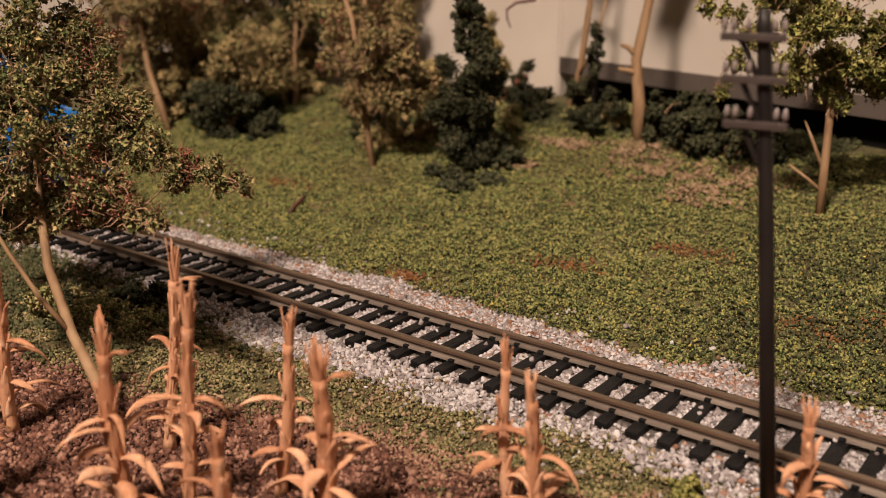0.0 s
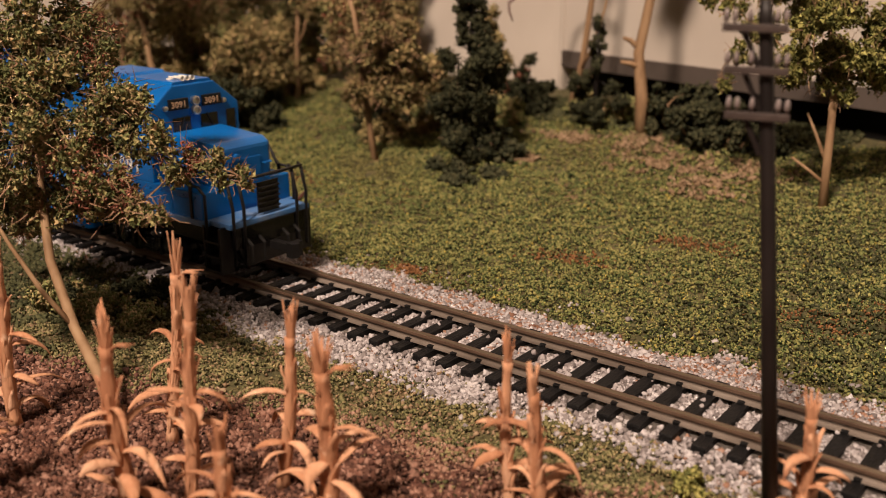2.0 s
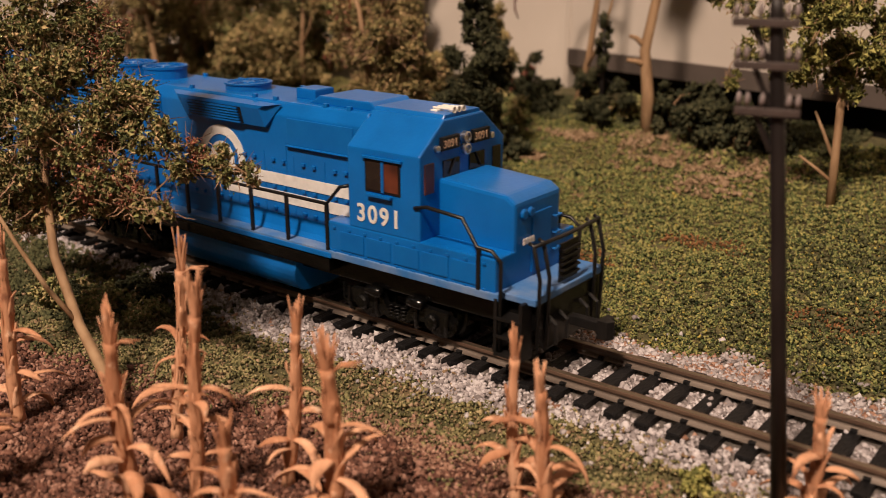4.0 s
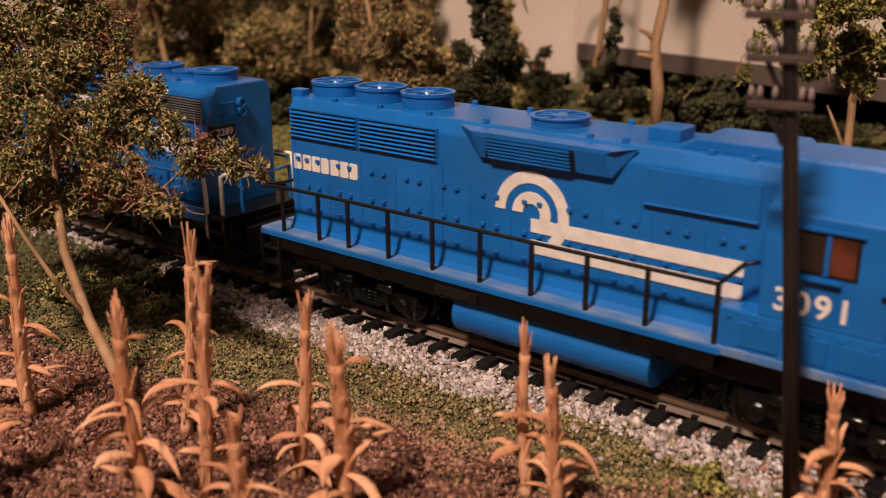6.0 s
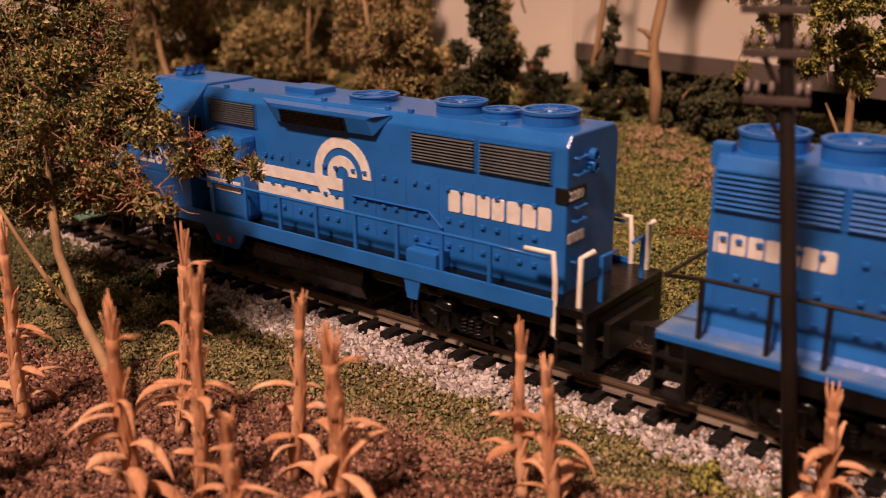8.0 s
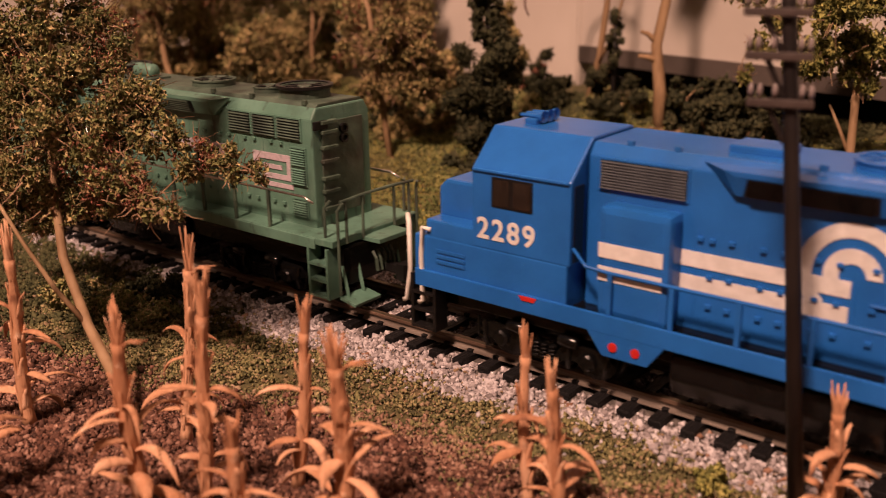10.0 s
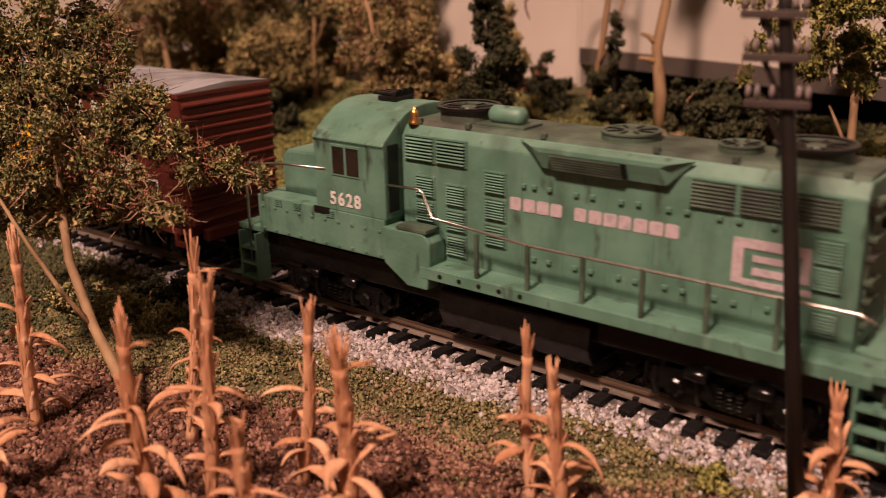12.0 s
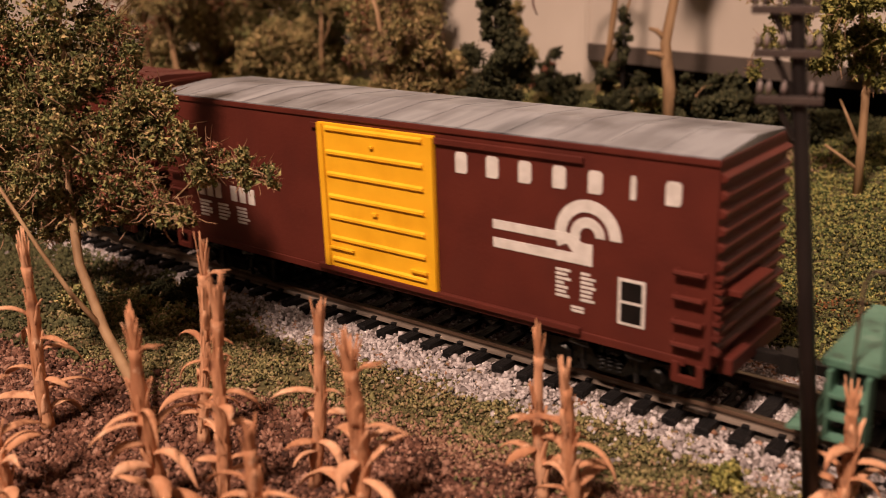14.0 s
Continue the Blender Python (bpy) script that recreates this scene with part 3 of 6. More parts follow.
def tree(name, label, trunk_path, trunk_r, puffs, leaf, density, material, seed, extra=None, bark=BARK, twig_n=120, forks=(), shape="tetra", loose=1.0, group=""):
    """A trunk, a limb to each puff of the crown, twigs and a cloud of small leaves."""
    r = np.random.default_rng(seed)
    base = trunk_path[0]
    t = thing(name, label, "tree", group, mm(*base))
    off = np.array(base, float)
    path = [np.array(p, float) - off for p in trunk_path]
    bm = B()
    tube(bm, path, list(np.linspace(trunk_r, trunk_r * 0.55, len(path))), 9)
    tube(bm, [path[0] + np.array((0, 0, -2.0)), path[0] + np.array((0, 0, 0.8))], [trunk_r * 1.7, trunk_r], 9)
    trunk = part("trunk", bm, bark, t, smooth=True)
    for fork in forks:
        f = [np.array(q, float) - off for q in fork]
        part("limb", tube(B(), f, list(np.linspace(trunk_r * 0.5, trunk_r * 0.25, len(f))), 8), bark, trunk, smooth=True)
    rel = [(p[0] - off[0], p[1] - off[1], p[2] - off[2], p[3]) for p in puffs]
    bm = B()
    twigs = B()
    first = len(path) // 2 + 1 if len(path) > 5 else 1
    joints = list(path[first:])
    for p in sorted(rel, key=lambda p: min(np.linalg.norm(np.array(p[:3]) - q) for q in path[first:])):
        d = [np.linalg.norm(np.array(p[:3]) - q) + (0 if q[2] < p[2] + 3 else 8) for q in joints]
        start = joints[int(np.argmin(d))]
        limb(bm, start, p[:3], trunk_r * (0.32 if int(np.argmin(d)) < len(path) - first else 0.17), trunk_r * 0.10, r)
        joints.append(np.array(p[:3]))
        for _ in range(max(3, int(twig_n / len(rel)))):
            d = r.normal(size=3)
            d /= np.linalg.norm(d)
            a = np.array(p[:3]) + d * p[3] * r.uniform(0.3, 0.95)
            b = a + (d + 0.6 * r.normal(size=3)) * min(p[3], 6) * r.uniform(0.2, 0.55)
            tube(twigs, [a, (a + b) / 2 + r.normal(size=3) * 0.3, b], [trunk_r * 0.11, trunk_r * 0.08, trunk_r * 0.03], 3)
    part("limb", bm, bark, trunk, smooth=True)
    part("twig", twigs, TWIG, trunk)
    c = leaf_cloud(rel, density, leaf, r, loose)
    v, f = scatter(c, r.uniform(0.5, 1.25, len(c)) * leaf, r, shape, (1.15, 0.95, 0.85) if shape == "star" else (1.9, 0.62, 0.28), 0.6)
    crown = soup("crown", v, f, material, t)
    if extra:
        mat2, share = extra
        pick = np.array([rel[i] for i in r.choice(len(rel), max(2, len(rel) // 3), replace=False)])
        c = leaf_cloud([tuple(q) for q in pick], density * share, leaf, r, 0.8)
        v, f = scatter(c, r.uniform(0.5, 1.1, len(c)) * leaf, r, "tetra", (1.9, 0.62, 0.28), 0.6)
        tagged(soup("leaf_tuft", v, f, mat2, crown), kind="stuff")
    return t


def puff_ball(centre, radius, n, pr, r, squash=0.8):
    out = []
    for _ in range(n):
        d = r.normal(size=3)
        d /= np.linalg.norm(d)
        q = np.array(centre) + d * radius * r.uniform(0.3, 1.0) * np.array([1, 1, squash])
        out.append((q[0], q[1], q[2], pr * r.uniform(0.7, 1.25)))
    return out


# the near tree between the field and the track
NEAR_TREE = [(-91, -60, 74, 9), (-92, -47, 74, 8), (-82, -67, 63, 7), (-84, -51, 66, 8), (-77, -47, 56, 7), (-77, -71, 52, 8), (-75, -60, 52, 9),
             (-67, -53, 50, 8), (-58, -48, 45, 6), (-50, -44, 44, 5), (-45, -42, 42, 3), (-64, -64, 43, 7), (-82, -66, 36, 8), (-64, -58, 35, 5),
             (-92, -71, 33, 6), (-99, -72, 69, 10), (-100, -76, 51, 9), (-96, -79, 37, 7), (-94, -56, 86, 9), (-90, -44, 87, 8),
             (-84, -60, 62, 8), (-72, -55, 58, 6), (-70, -66, 47, 7), (-88, -62, 46, 8), (-84, -74, 44, 7), (-72, -62, 37, 6), (-90, -70, 58, 8), (-96, -64, 60, 9),
             (-99, -66, 38, 5), (-95, -64, 30, 4), (-79, -64, 36, 5), (-58, -62, 38, 4.5), (-50, -61, 38, 3.5), (-66, -66, 42, 5), (-88, -70, 30, 4),
             # unseen puffs added at the left so that the crown shades the ballast
             (-114, -66, 72, 9), (-124, -64, 66, 10), (-119, -65, 52, 9), (-133, -60, 76, 10), (-131, -62, 58, 9), (-114, -68, 88, 9),
             (-125, -60, 40, 8), (-112, -63, 34, 6), (-136, -58, 46, 9), (-106, -70, 29, 5), (-140, -56, 34, 7), (-128, -62, 28, 6)]
tree("tree", "slender pale-trunked tree with olive and rusty leaves beside the field",
     [(-49, -76, -6.5), (-58, -75, 5), (-66, -74, 12), (-76, -72, 25), (-83, -68, 41), (-86, -64, 60), (-90, -60, 78)], 1.35,
     NEAR_TREE, 0.50, 7.4, LEAF, 11, (LEAF_RUST, 0.30), twig_n=2300, shape="star", loose=0.78,
     forks=[[(-66, -74, 12), (-72, -77, 20), (-78, -79.5, 30), (-84, -83, 44)]])


VINE = [(38, 17, 0), (22, 24, 2), (10, 27, -5), (6, 18, -20), (0, 12, -21), (-3, 9, -24), (-2, 8, -28), (0, 8, -32)]


def in_clearing(x, y, w):
    """The open grass that runs up between the trees."""
    u = min(1.0, max(0.0, ((x + 200) * -45 + (y - 125) * 70) / 6925.0))
    return math.hypot(x + 200 + 45 * u, y - 125 - 70 * u) < 14 + w


def in_ride(x, y):
    """A narrow ride through the wood to the backdrop."""
    return abs(x + 223 + 1.133 * (y - 120)) < 19


def forest():
    r = np.random.default_rng(23)
    # slim tree by the shelf opening
    tree("tree", "slim pale-trunked tree with loose fresh green leaves on the hill", [(29, 137, 8), (28.5, 138, 24), (27, 142, 46), (20, 150, 70), (17, 153, 95)], 1.5,
         puff_ball((24, 150, 68), 36, 22, 7, r, 0.95) + [(-9, 142, 70, 5), (-5, 141, 55, 5), (-9, 141, 45, 4), (-18, 142, 72, 4), (30, 141, 70, 6), (38, 141, 56, 6), (18, 141, 66, 6), (24, 143, 48, 5), (44, 143, 68, 6), (4, 142, 62, 4)],
         0.72, 4.6, LEAF_FRESH, 31, twig_n=800, shape="star", loose=0.85,
         forks=[[(28.8, 137.3, 16), (24, 136, 20), (18, 135, 24)], [(28.6, 138, 22), (24, 139, 31), (20, 140, 38)]])
    # broad bare trunk before the white wall
    tree("tree", "tall thick-trunked tree with pale bark on the hilltop", [(-61, 186, 13.5), (-62, 187, 30), (-66, 190, 47), (-62, 192, 75), (-63, 195, 120)], 2.9,
         puff_ball((-63, 196, 130), 22, 8, 10, r), 1.0, 5.0, LEAF_OLIVE, 32,
         forks=[[(-64, 189, 41), (-67.5, 186, 43), (-71, 184, 43.5)], [(-65, 190, 48), (-69, 188, 52), (-72, 187, 53)]])
    tree("tree", "leaning pale-trunked tree on the hilltop", [(-104, 200, 16), (-100, 204, 40), (-97, 206, 75), (-95, 208, 110)], 1.8,
         puff_ball((-94, 210, 125), 20, 7, 10, r), 1.0, 5.0, LEAF_OLIVE, 33, forks=[[(-100.5, 203, 36), (-95, 203, 46), (-90, 203, 62), (-87, 203, 76)]])
    tree("tree", "small dark olive tree before the white wall", [(-147, 200, 15), (-147.5, 200, 34), (-147, 200, 56)], 1.2,
         [(-147 + r.uniform(-1, 1) * (66 - z) * 0.15, 200 + r.uniform(-3, 3), z, 2.2 + (66 - z) * 0.10) for z in np.linspace(20, 60, 16)], 1.1, 9.0, LEAF_OLIVE, 64, twig_n=60)
    tree("tree", "low dark reddish shrub leaning before the white wall", [(-133, 200, 15), (-132, 200, 26), (-127, 200, 40)], 1.0,
         [(-136, 200, 24, 6), (-130, 200, 26, 6), (-139, 199, 20, 6), (-129, 200, 33, 4), (-126, 200, 39, 3.5)], 1.1, 9.0, LEAF_DARK, 65, (LEAF_RUST, 0.2), twig_n=60)
    t = thing("bare_vine", "thin dark curled twig hanging before the white wall", "twig", at=mm(-134, 190, 88))
    part("stem", tube(B(), VINE, [1.2, 1.1, 1.0, 0.8, 0.7, 0.6, 0.5, 0.3], 6), DARK_TWIG, t, smooth=True)
    # conifer and small evergreen
    for base, h, w, s in (((-106, 128, 7), 112, 17, 34), ((-83, 186, 14), 42, 17, 35)):
        puffs = []
        for i in range(int(h / 1.5)):
            u = i / (h / 1.5)
            a = r.uniform(0, 6.28)
            wide = w * np.interp(u, [0, 0.12, 0.30, 0.45, 1.0], [0.75, 1.0, 0.8, 0.34, 0.06])
            q = wide * r.uniform(0.25, 0.85)
            puffs.append((base[0] + q * math.cos(a), base[1] + q * math.sin(a), base[2] + 6 + u * h, (2.0 + 0.24 * wide) * (h / 112) ** 0.4))
        tree("conifer", "dark green ragged conifer on the hillside", [base, (base[0], base[1], base[2] + h * 0.5), (base[0], base[1], base[2] + h)], 1.2,
             puffs, 0.9, 15.0, LEAF_DARK, s, bark=TAR, twig_n=60)
    tree("tree", "low crooked tree with olive leaves on the grass slope", [(-142, 110, 5), (-147, 112, 24), (-151, 113, 46), (-155, 114, 64), (-165, 115, 84)], 1.5,
         puff_ball((-142, 115, 44), 24, 20, 6.5, r, 0.8), 0.75, 4.6, LEAF_OLIVE, 36, twig_n=1100, shape="star", loose=0.85)
    tree("tree", "leaning brown-trunked tree with rusty leaves at the edge of the wood", [(-275, 110, 5), (-281, 110, 20), (-287, 110, 34), (-291, 110, 58), (-294, 110, 80)], 1.9,
         puff_ball((-284, 114, 62), 22, 12, 8, r), 1.0, 3.2, LEAF_OLIVE, 61, (LEAF_RUST, 0.5), twig_n=160)
    tree("tree", "pale-trunked forked tree at the top of the clearing", [(-251, 173, 12), (-252, 174, 26), (-252, 175, 40), (-250, 176, 66)], 1.7,
         puff_ball((-250, 178, 74), 24, 9, 8, r), 1.0, 2.6, LEAF_DARK, 62, twig_n=200, forks=[[(-252, 174, 28), (-258, 174, 36), (-262, 174, 48)], [(-252, 175, 38), (-246, 175, 48), (-243, 175, 58)]])
    tree("tree", "thick pale-trunked tree deep in the wood", [(-318, 196, 14), (-318, 197, 40), (-317, 198, 66), (-317, 199, 100)], 2.8,
         puff_ball((-317, 200, 116), 22, 8, 10, r), 1.0, 3.0, LEAF_OLIVE, 63, twig_n=60)
    # wood behind, to the bend of the line
    for i in range(28):
        x, y = r.uniform(-350, -145), r.uniform(120, 235)
        if y < 70 + (x + 345) * 0.20 + 45:
            y += 40
        if in_clearing(x, y, 16):
            x -= 55
        x = min(x, 115 - 0.90 * (y + 178))
        h = r.uniform(60, 105)
        z = gz(x, y) - 0.8
        if in_ride(x, y):
            h *= 0.45
        m = (LEAF_OLIVE, LEAF, LEAF_OLIVE, LEAF_OLIVE, LEAF)[i % 5]
        tree("tree", "leafy tree of the dense mixed wood", [(x, y, z), (x + r.uniform(-3, 3), y, z + h * 0.4), (x + r.uniform(-6, 6), y, z + h * 0.9)], r.uniform(1.1, 1.9),
             puff_ball((x, y, z + h * 0.62), h * 0.32, 12, 8.0, r, 1.2), 1.15, 1.5, m, 100 + i, (LEAF_RUST, 0.3) if i % 5 == 0 else None, twig_n=60, group="trees of the wood")


forest()


def bush(x, y, w, h, material, seed, label):
    r = np.random.default_rng(seed)
    z = gz(x, y) - 0.5
    t = thing("bush", label, "bush", "bushes", mm(x, y, z))
    puffs = puff_ball((0, 0, h * 0.40), w * 0.52, 12, w * 0.20, r, h / w)
    leaf = 0.85 if y < 0 else 1.65
    c = leaf_cloud(puffs, 14.0 * (8 / w) ** 0.4 * (1.0 if y < 0 else 0.25), 0.9, r)
    c[:, 2] = np.abs(c[:, 2])
    v, f = scatter(c, r.uniform(0.4, 1.15, len(c)) * leaf, r, "tetra", (1.3, 0.8, 0.5), 0.4)
    soup("foliage", v, f, material, t)
    bm = B()
    for p in puffs:
        limb(bm, (0, 0, -1), p[:3], 0.5, 0.15, r)
    part("stem", bm, BARK, t)


def bushes():
    r = np.random.default_rng(5)
    for x, y, w, h in ((-24, 184, 22, 17), (-8, 182, 18, 14), (-40, 190, 20, 20), (-48, 196, 16, 14), (-125, 205, 20, 16), (-118, 196, 16, 12), (-100, 138, 16, 13), (-92, 134, 12, 10)):
        bush(x, y, w, h, LEAF_DARK, int(x * 7 + 2000), "low dark green bush on the hilltop")
    for i in range(46):
        x = r.uniform(-330, -132)
        y = 100 + (x + 330) * 0.18 + r.uniform(0, 70)
        if in_clearing(x, y, 14):
            x, y = x - 60, y + 25
        bush(x, y, r.uniform(14, 26), r.uniform(10, 24), (LEAF_DARK, LEAF_OLIVE, LEAF, LEAF_OLIVE)[i % 4], 300 + i, "dense brushwood bush at the edge of the wood")
    for i in range(15):
        x = r.uniform(-340, -150)
        y = 135 + (x + 340) * 0.15 + r.uniform(0, 60)
        x = min(x, 115 - 0.86 * (y + 178))
        if in_clearing(x, y, 16):
            x -= 60
        bush(x, y, r.uniform(22, 34), r.uniform(26, 46), (LEAF_OLIVE, LEAF, LEAF, LEAF_OLIVE)[i % 4], 500 + i, "tall tangled brushwood bush inside the wood")
    for x, y, w, h in ((-168, 158, 26, 34), (-182, 166, 26, 30), (-156, 168, 22, 40), (-290, 128, 30, 36), (-276, 138, 30, 44), (-300, 150, 34, 54)):
        bush(x, y, w, h, LEAF_OLIVE, int(2300 - x), "tall olive brushwood at the edge of the wood")
    for x, y, w, h in ((-240, 117, 34, 24), (-256, 122, 26, 26), (-222, 122, 18, 12)):
        bush(x, y, w, h, LEAF_DARK, int(1200 - x), "broad dark green shrub at the edge of the clearing")
    for x, y, w, h in ((-128, 182, 20, 13), (-121, 178, 14, 9), (-36, 183, 24, 22), (-18, 178, 22, 15), (-52, 190, 18, 22), (-28, 176, 15, 11), (-3, 178, 14, 10), (-70, 200, 22, 12), (-92, 200, 20, 11)):
        bush(x, y, w, h, LEAF_DARK if x > -60 else LEAF, int(1500 - x), "dark green shrub before the shelf opening")
    # flat dark mounds that put the conifer's shadow on the slope into colour
    for x, y, w, h in ((-93, 102, 13, 4), (-99, 110, 12, 6), (-86, 116, 10, 4), (-112, 112, 10, 4)):
        bush(x, y, w, h, LEAF_DARK, int(1900 - x), "low dark mound standing in for the conifer's shadow")
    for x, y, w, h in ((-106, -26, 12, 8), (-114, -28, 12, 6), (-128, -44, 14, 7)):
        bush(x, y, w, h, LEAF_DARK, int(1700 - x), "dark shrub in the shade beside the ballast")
    bush(56, -26, 9, 4, LEAF_FRESH, 77, "small bright moss tuft beside the ballast")
    for x, y, w, h in ((-99, -36, 13, 5), (-110, -38, 16, 6), (-122, -46, 18, 8)):
        bush(x, y, w, h, LEAF, int(900 - x), "low straggling bush beside the ballast")


bushes()


# ---- corn ----
def ribbon(bm, centres, sides, widths, cup, thick=0.22):
    """A cupped blade through the centres, as a closed thin solid."""
    n = len(centres)
    top, low = [], []
    for i in range(n):
        c, sd, w = centres[i], sides[i], widths[i]
        d = (centres[min(i + 1, n - 1)] - centres[max(i - 1, 0)]).normalized()
        up = sd.cross(d).normalized()
        row = [c + sd * w + up * cup * w, c + sd * w * 0.5 + up * cup * w * 0.2, c, c - sd * w * 0.5 + up * cup * w * 0.2, c - sd * w + up * cup * w]
        top.append([bm.verts.new(p) for p in row])
        low.append([bm.verts.new(p - up * thick) for p in row])
    for i in range(n - 1):
        for k in range(4):
            bm.faces.new((top[i][k], top[i][k + 1], top[i + 1][k + 1], top[i + 1][k]))
            bm.faces.new((low[i][k], low[i + 1][k], low[i + 1][k + 1], low[i][k + 1]))
        bm.faces.new((top[i][0], top[i + 1][0], low[i + 1][0], low[i][0]))
        bm.faces.new((top[i][4], low[i][4], low[i + 1][4], top[i + 1][4]))
    for i in (0, n - 1):
        for k in range(4):
            bm.faces.new((top[i][k], top[i][k + 1], low[i][k + 1], low[i][k]))
    return bm


def corn_leaf(c0, a, length, w, rise, hang, twist):
    """A broad blade that leaves the stalk upwards, arches over and hangs with its tip."""
    d, side = Vector((math.cos(a), math.sin(a), 0)), Vector((-math.sin(a), math.cos(a), 0))
    n = 12
    p, cs, ss, ws = c0 + d * 0.5, [], [], []
    for i in range(n):
        u = i / (n - 1)
        tilt = rise - (rise + hang) * u ** 0.85
        cs.append(p + side * 0.35 * math.sin(5 * u + 3 * a))
        ss.append((side * math.cos(twist * u) + Vector((0, 0, 1)) * math.sin(twist * u)).normalized())
        ws.append(w * (0.55 + 0.75 * math.sin(2.6 * u ** 0.8)) * (1 - 0.90 * u ** 3) + 0.08)
        p = p + (d * math.cos(tilt) + Vector((0, 0, 1)) * math.sin(tilt)) * (length / (n - 1))
    return ribbon(B(), cs, ss, ws, 0.45, 0.14)


def corn(x, y, h, seed, thick=1.0, lean=0.0):
    """Stacked stalk joints, broad hanging leaves, and a frayed husk at the top; lean along the row."""
    r = np.random.default_rng(seed)
    z = gz(x, y) - 0.4
    t = thing("corn_plant", "dry orange-brown corn stalk with drooping leaves in the soil", "corn plant", "corn of the field", mm(x, y, z))
    tip = Vector((0.793, 0.609, 0)) * lean
    bm = B()
    us = np.linspace(0, 1, 17)
    pts = [tip * (0.86 * u) + Vector((0.3 * math.sin(6 * u + seed), 0.3 * math.cos(5 * u + seed), h * 0.86 * u)) for u in us]
    swell = [1.0 + 0.16 * math.cos(2 * math.pi * 4 * u) + r.uniform(-0.05, 0.05) for u in us]
    tube(bm, pts, [1.28 * (1 - 0.28 * u) * k * thick for u, k in zip(us, swell)], 10)
    for k in range(8):      # loose fibres along the stalk
        a, i0, i1 = r.uniform(0, 6.28), int(r.integers(0, 8)), int(r.integers(10, 17))
        run = []
        for i in range(i0, i1):
            a += r.uniform(-0.1, 0.1)
            run.append(pts[i] + Vector((math.cos(a), math.sin(a), 0)) * thick * (0.95 + 0.12 * r.uniform() + (0.5 * r.uniform() if i == i1 - 1 else 0)))
        tube(bm, run, list(np.linspace(0.32, 0.16, len(run)) * thick), 5)
    stalk = part("stalk", bm, CORN, t, smooth=True)
    n = int(r.integers(8, 11))
    for k in range(n):
        a = 0.65 + math.pi * (k % 2) + r.uniform(-1.1, 1.1)
        u = 0.18 + 0.56 * k / n + r.uniform(-0.05, 0.05)
        c0 = pts[int(u * 16)]
        size = (1.1 - 0.4 * u) * thick
        bm = corn_leaf(c0, a, r.uniform(6.5, 13.5) * size, r.uniform(0.55, 1.0) * size, r.uniform(0.4, 1.3), r.uniform(0.4, 1.9), r.uniform(-1.2, 1.2))
        part("leaf", bm, CORN, t, smooth=True)
    # short husks that wrap the joints and stand off at their tips
    for k in range(4):
        a = r.uniform(0, 6.28)
        i = 2 + 3 * k
        bm = B()
        for side_a in (a, a + 2.4):
            out, sd = Vector((math.cos(side_a), math.sin(side_a), 0)), Vector((-math.sin(side_a), math.cos(side_a), 0))
            cs = [pts[i] + out * (1.0 + 0.10 * j + 0.06 * j * j * r.uniform(0.3, 1)) * thick + Vector((0, 0, j * 1.35 - 1.0)) for j in range(5)]
            ribbon(bm, cs, [sd] * 5, [thick * q for q in (0.9, 0.95, 0.8, 0.55, 0.2)], -0.35)
        part("sheath", bm, CORN, stalk, smooth=True)
    bm = B()
    top = pts[-1]
    for k in range(11):     # frayed strips of the top husk
        a = 0.57 * k + r.uniform(-0.25, 0.25)
        out, sd = Vector((math.cos(a), math.sin(a), 0)), Vector((-math.sin(a), math.cos(a), 0))
        long_ = h * r.uniform(0.10, 0.22)
        spread_ = r.uniform(-0.02, 0.16)
        cs = [top + out * (0.62 + spread_ * j * j * 0.5) * thick + tip * (0.035 * j) + Vector((0, 0, -4.5 + (4.5 + long_) * j / 4)) for j in range(5)]
        ribbon(bm, cs, [sd] * 5, [thick * q for q in (0.50, 0.52, 0.44, 0.30, 0.10)], -0.2, 0.16)
    if seed % 3 == 2:
        for k in range(3):
            a = 0.4 + r.uniform(-0.35, 0.35)
            tube(bm, [top - Vector((0, 0, 1.5)), top + Vector((math.cos(a) * 2.5, math.sin(a) * 2.5, 0.8)), top + Vector((math.cos(a) * 6.0, math.sin(a) * 6.0, 1.2))], [0.35, 0.3, 0.1], 4)
    part("tassel", bm, CORN, stalk, smooth=True)


# x, y, height, thickness, lean
for i, (x, y, h, thick, lean) in enumerate(((-70, -88, 43, 1.1, 1.0), (-37, -72, 43, 0.95, 4.2), (-15, -85, 43, 1.05, 3.6), (-23, -93, 38, 1.25, -0.5), (-6, -70, 36, 0.95, 3.4),
                                            (31, -49, 33, 0.9, -1.0), (39, -50, 29, 1.05, -3.0), (11, -74, 35, 1.35, -1.5), (76, -24, 25, 1.0, 0.0), (5, -93, 26, 1.15, 0.5),
                                            (-50, -108, 30, 1.1, 0.0))):
    corn(x, y, h, (40, 41, 43, 44, 42, 45, 46, 47, 48, 49, 50)[i], thick, lean)


